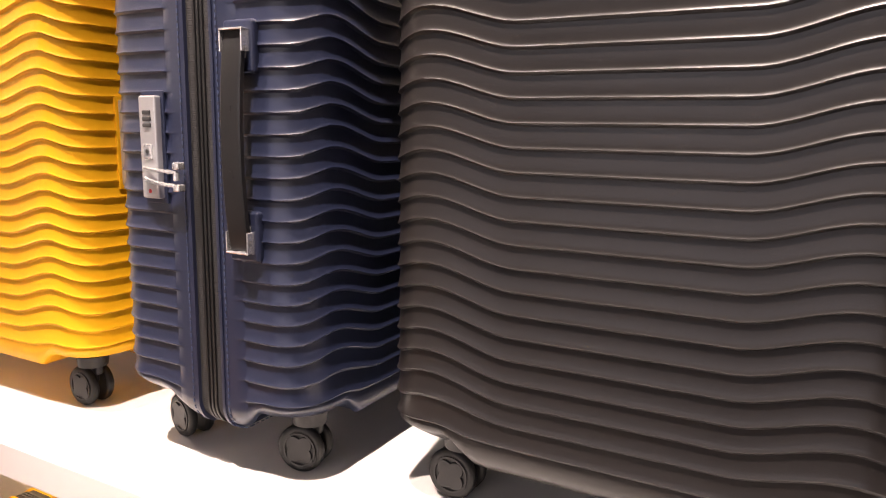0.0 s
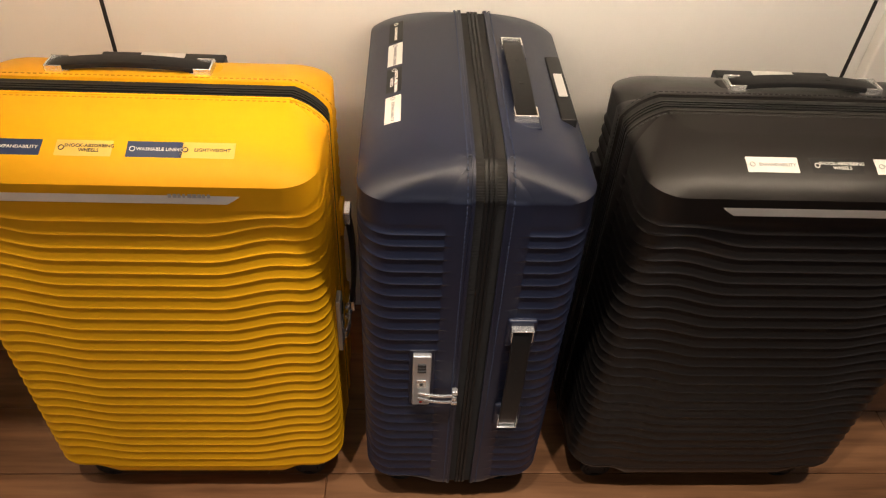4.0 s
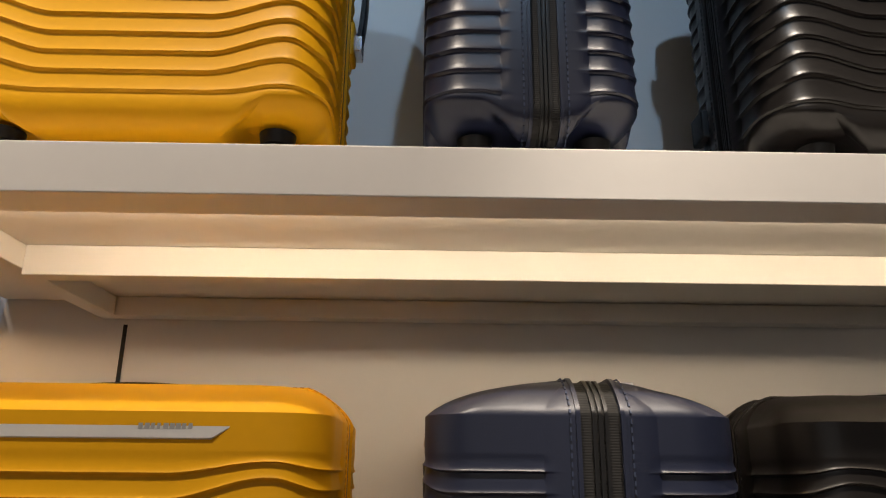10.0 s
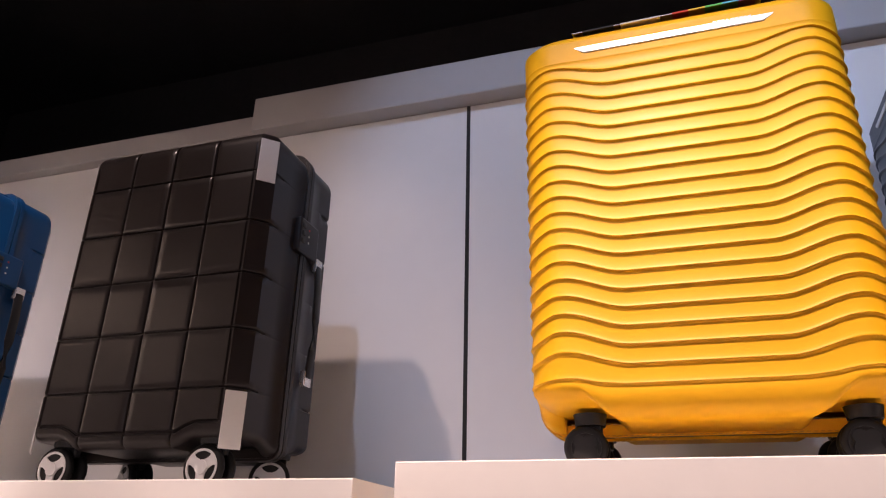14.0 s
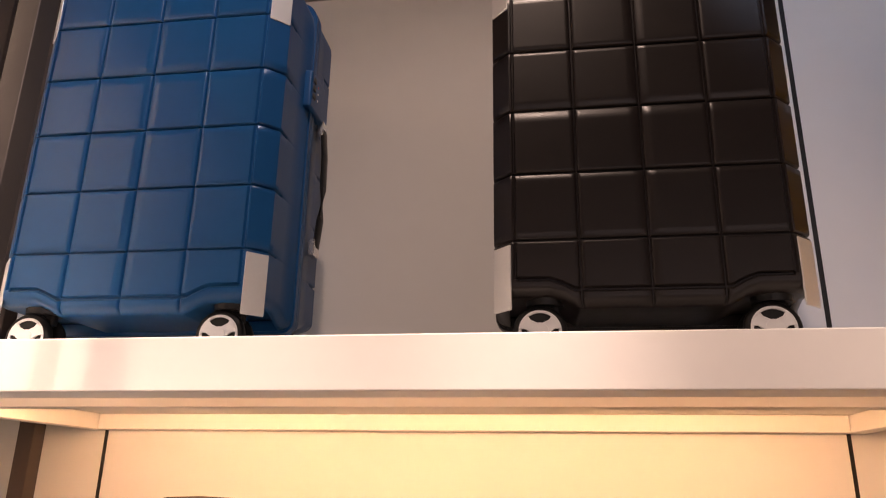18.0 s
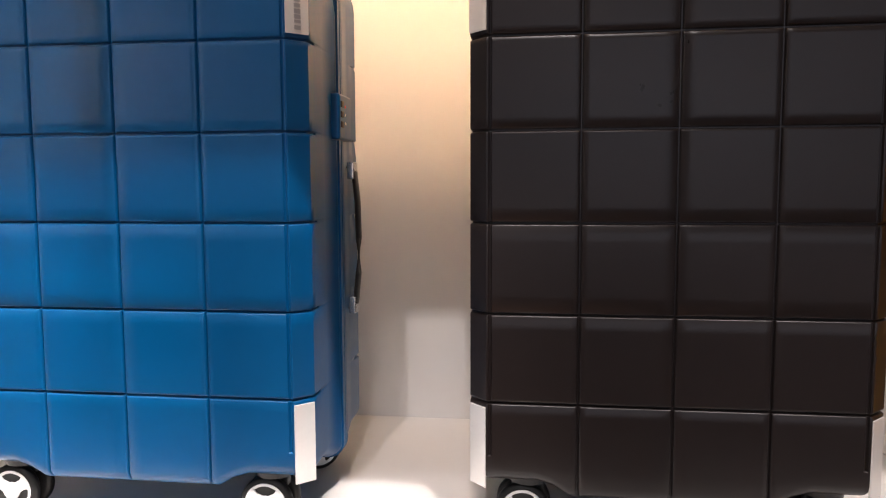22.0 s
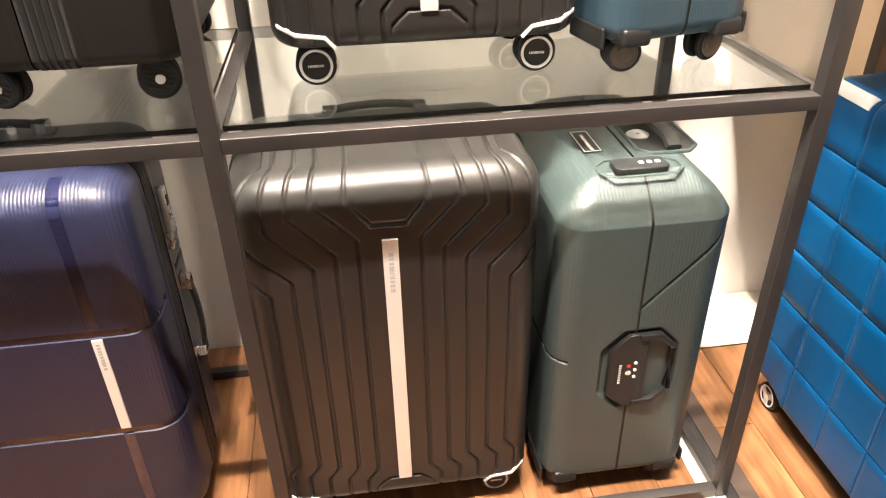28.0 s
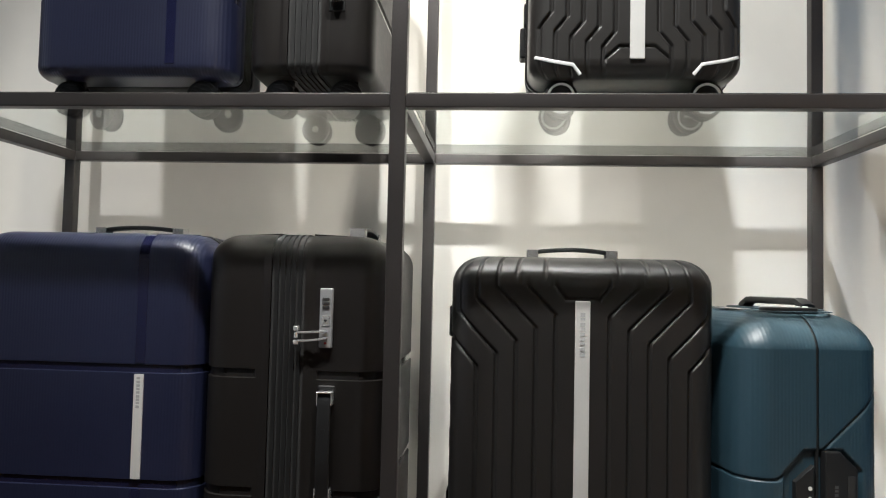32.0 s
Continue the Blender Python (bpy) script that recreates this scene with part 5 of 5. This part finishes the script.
# ---- suitcases on the wall shelves: yellow, navy and black, three high ----
ZA1, ZA2, ZB1, ZB2 = 1.0015, 1.9165, 1.0015, 1.890
CW, CT, CH = 0.47, 0.286, 0.712
LW, LT, LH = CW, CT, CH
TOPW, TOPT, TOPH = 0.422, 0.236, 0.648
yel = ribbed_case(pose(-0.254, 0.860 + CT / 2, ZA1), CW, CT, CH, YELLOW, STITCH_YELLOW, "bright yellow ribbed hard-shell suitcase on the middle shelf", grip=-0.022)
nav = ribbed_case(pose(0.210, 0.848 + CW / 2, ZA1, 0, 0, -90), CW, CT, CH, NAVY, STITCH_BLUE, "dark navy ribbed suitcase standing side-on on the middle shelf", spin=90)
blk = ribbed_case(pose(0.652, 0.892 + CT / 2, ZA1), CW, CT, CH, BLACK, STITCH_DARK, "black ribbed hard-shell suitcase on the middle shelf")
yel_low = tagged(copy_thing(yel, pose(-0.263, 0.862 + CT / 2, 0)), "yellow ribbed suitcase with promotional stickers on the floor")
nav_low = tagged(copy_thing(nav, pose(0.160, 0.842 + CW / 2, 0, 0, 0, -90)), "navy ribbed suitcase with stickers standing side-on on the floor")
blk_low = tagged(copy_thing(blk, pose(0.600, 0.858 + CT / 2, 0)), "black ribbed suitcase with promotional stickers on the floor")
yel_top = ribbed_case(pose(-0.255, 0.868 + TOPT / 2, ZA2), TOPW, TOPT, TOPH, YELLOW, STITCH_YELLOW, "yellow ribbed cabin suitcase with a hang tag on the top shelf")
ribbed_case(pose(0.178, 0.866 + TOPW / 2, ZA2, 0, 0, -90), TOPW, TOPT, TOPH, NAVY, STITCH_BLUE, "navy ribbed cabin suitcase standing side-on on the top shelf", spin=90)
blk_top = ribbed_case(pose(0.647, 0.880 + TOPT / 2, ZA2), TOPW, TOPT, TOPH, BLACK, STITCH_DARK, "black ribbed cabin suitcase on the top shelf")
for c, x, turn in ((yel_top, -0.005, -1.5), (blk_top, -0.01, 1.5)):
    tag = part("hang_tag", box(-0.13, 0.13, -0.024, 0.024, 0, 0.0012), FOILS[0], c, "long shiny holographic hang tag lying over the top edge", at=pose(x, -TOPT / 2 + 0.035, TOPH - 0.0225, 22, 0, turn))
    part("tag_print", box(-0.115, -0.07, -0.0246, 0.02, -0.0006, 0.0016), PRINT, tag, "black printed field")
    part("tag_print", box(-0.06, -0.005, -0.0246, 0.02, -0.0006, 0.0016), LABEL, tag, "white printed field")
    # the foil's rainbow sheen, put in as five strips of fixed colour
    for k, foil in enumerate(FOILS[1:]):
        part("tag_band", box(0.012 + 0.022 * k, 0.034 + 0.022 * k, -0.0246, 0.022, -0.0006, 0.0016), foil, tag, "foil band in one fixed tint of the rainbow sheen")


def stickers(case, xs, W, T, H, white):
    """Promotional stickers across the upper front slope."""
    texts = ("EXPANDABILITY", "SHOCK-ABSORBING\nWHEELS", "WASHABLE LINING", "LIGHTWEIGHT")
    for i, x in enumerate(xs):
        at = pose(x, -T / 2 + 0.040, H - 0.0114, -68, 0, 0)
        plain = i in (0, 2)
        ground = (LABEL if white else LABEL_BLUE) if plain else (CLEARTAPE if not white else TRIM)
        s = part("sticker", box(-0.032, 0.032, -0.0004, 0.001, -0.011, 0.011, 0.0003, 1), ground, case, "small printed promotional sticker", at=at)
        ink = PRINT_GREY if (white and plain) else (LABEL if (white or plain) else PRINT)
        part("lettering", writing(texts[i], 0.0062, ink), None, s, at=pose(0.006, -0.0007, 0))
        part("pictogram", moved(lathe([(0, 0.0035), (0.0006, 0.0035), (0.0006, 0.0026), (0, 0.0026)], 14), pose(-0.025, -0.0008, 0, 0, 0, -90)), ink, s)


stickers(yel_low, (-0.112, -0.032, 0.048, 0.108), LW, LT, LH, False)
stickers(blk_low, (-0.085, -0.005, 0.075, 0.145), LW, LT, LH, True)
stickers(nav_low, (0.075, 0.0, -0.072, -0.142), LW, LT, LH, True)

# ---- grid suitcases: petrol blue and black, three high ----
grid_case(pose(-1.664, 0.839 + 0.111, ZB2), 0.358, 0.222, 0.562, 0.80, TEAL, "petrol blue grid-pattern cabin suitcase on the top shelf", small=True)
grid_case(pose(-1.030, 0.846 + 0.111, ZB2), 0.355, 0.222, 0.552, 0.80, INK, "black grid-pattern cabin suitcase on the top shelf", small=True)
grid_case(pose(-1.640, 0.861 + 0.128, ZB1), 0.464, 0.257, 0.711, 1.0, TEAL, "petrol blue grid-pattern suitcase on the middle shelf")
grid_case(pose(-0.991, 0.880 + 0.128, ZB1), 0.462, 0.257, 0.711, 1.0, INK, "black grid-pattern suitcase on the middle shelf")
grid_case(pose(-1.660, 0.796 + 0.158, 0), 0.520, 0.316, 0.793, 1.1, TEAL, "large petrol blue grid-pattern suitcase on the floor")
grid_case(pose(-0.988, 0.811 + 0.158, 0), 0.523, 0.316, 0.793, 1.1, INK, "large black grid-pattern suitcase on the floor")

# ---- metal rack with glass shelves ----
RX0, RX1, RY = -2.165, -1.638, (-1.120, -0.262, 0.592)
RZ = (0.855, 1.788, 2.96)
rack = thing("display_rack", pose((RX0 + RX1) / 2, RY[1], 0), "dark grey square-tube display rack with glass shelves", "rack")
ox, oy = (RX0 + RX1) / 2, RY[1]
P = 0.0125
for y in RY:
    for x in (RX0, RX1):
        part("post", box(x - ox - P, x - ox + P, y - oy - P, y - oy + P, 0, RZ[2], 0.0015, 1), FRAME, rack)
for level, z in enumerate((0.024,) + RZ[:2]):
    top = z - 0.008 if 0 < level < 3 else z
    for y0, y1 in zip(RY, RY[1:]):
        for x in (RX0, RX1):
            part("rail", box(x - ox - P + 0.001, x - ox + P - 0.001, y0 - oy + P, y1 - oy - P, top - 0.022, top, 0.0012, 1), FRAME, rack)
    for y in RY:
        part("rail", box(RX0 - ox + P, RX1 - ox - P, y - oy - P + 0.001, y - oy + P - 0.001, top - 0.022, top, 0.0012, 1), FRAME, rack)
for z in RZ[:2]:
    for y0, y1 in zip(RY, RY[1:]):
        pane = part("glass_shelf", box(RX0 - ox + 0.014, RX1 - ox - 0.014, y0 - oy + 0.014, y1 - oy - 0.014, z - 0.008, z, 0.001, 1), GLASS, rack, "clear glass shelf pane")
        pane.visible_shadow = False

band_case(pose(-1.708 - 0.148, -0.665, 0, 0, 0, 90), 0.489, 0.296, 0.754, PLUM, PLUM_GLOSS, "large violet-blue banded suitcase on the floor of the rack")
groove_case(pose(-1.686 - 0.153, -0.038, 0, 0, 0, 90), 0.486, 0.306, 0.750, "large black grooved suitcase on the floor of the rack")
latch_case(pose(-1.674 - 0.237, 0.381, 0), 0.474, 0.296, 0.696, "large grey-green latch suitcase standing side-on in the rack", GREEN)
band_case(pose(-1.746 - 0.138, -0.833, RZ[0], 0, 0, 90), 0.434, 0.277, 0.709, PLUM, PLUM_GLOSS, "dark violet-blue banded suitcase on the glass shelf")
band_case(pose(-1.730 - 0.217, -0.449, RZ[0]), 0.434, 0.318, 0.709, JET, JET_GLOSS, "black banded suitcase standing side-on on the glass shelf", spin=90)
groove_case(pose(-1.756 - 0.138, 0.042, RZ[0], 0, 0, 90), 0.446, 0.277, 0.680, "black grooved suitcase with a silver strip on the glass shelf")
latch_case(pose(-1.735 - 0.207, 0.376, RZ[0], 0, 0, 11), 0.415, 0.247, 0.592, "grey-teal latch suitcase standing side-on on the glass shelf", SEA, split=True)
band_case(pose(-1.758 - 0.114, -0.779, RZ[1], 0, 0, 90), 0.375, 0.227, 0.552, PLUM, PLUM_GLOSS, "dark violet-blue banded cabin suitcase on the upper glass shelf")
band_case(pose(-1.748 - 0.188, -0.443, RZ[1]), 0.375, 0.227, 0.552, JET, JET_GLOSS, "black banded cabin suitcase standing side-on on upper glass shelf", spin=90)
groove_case(pose(-1.760 - 0.114, 0.129, RZ[1], 0, 0, 90), 0.367, 0.227, 0.552, "black grooved cabin suitcase on the upper glass shelf")
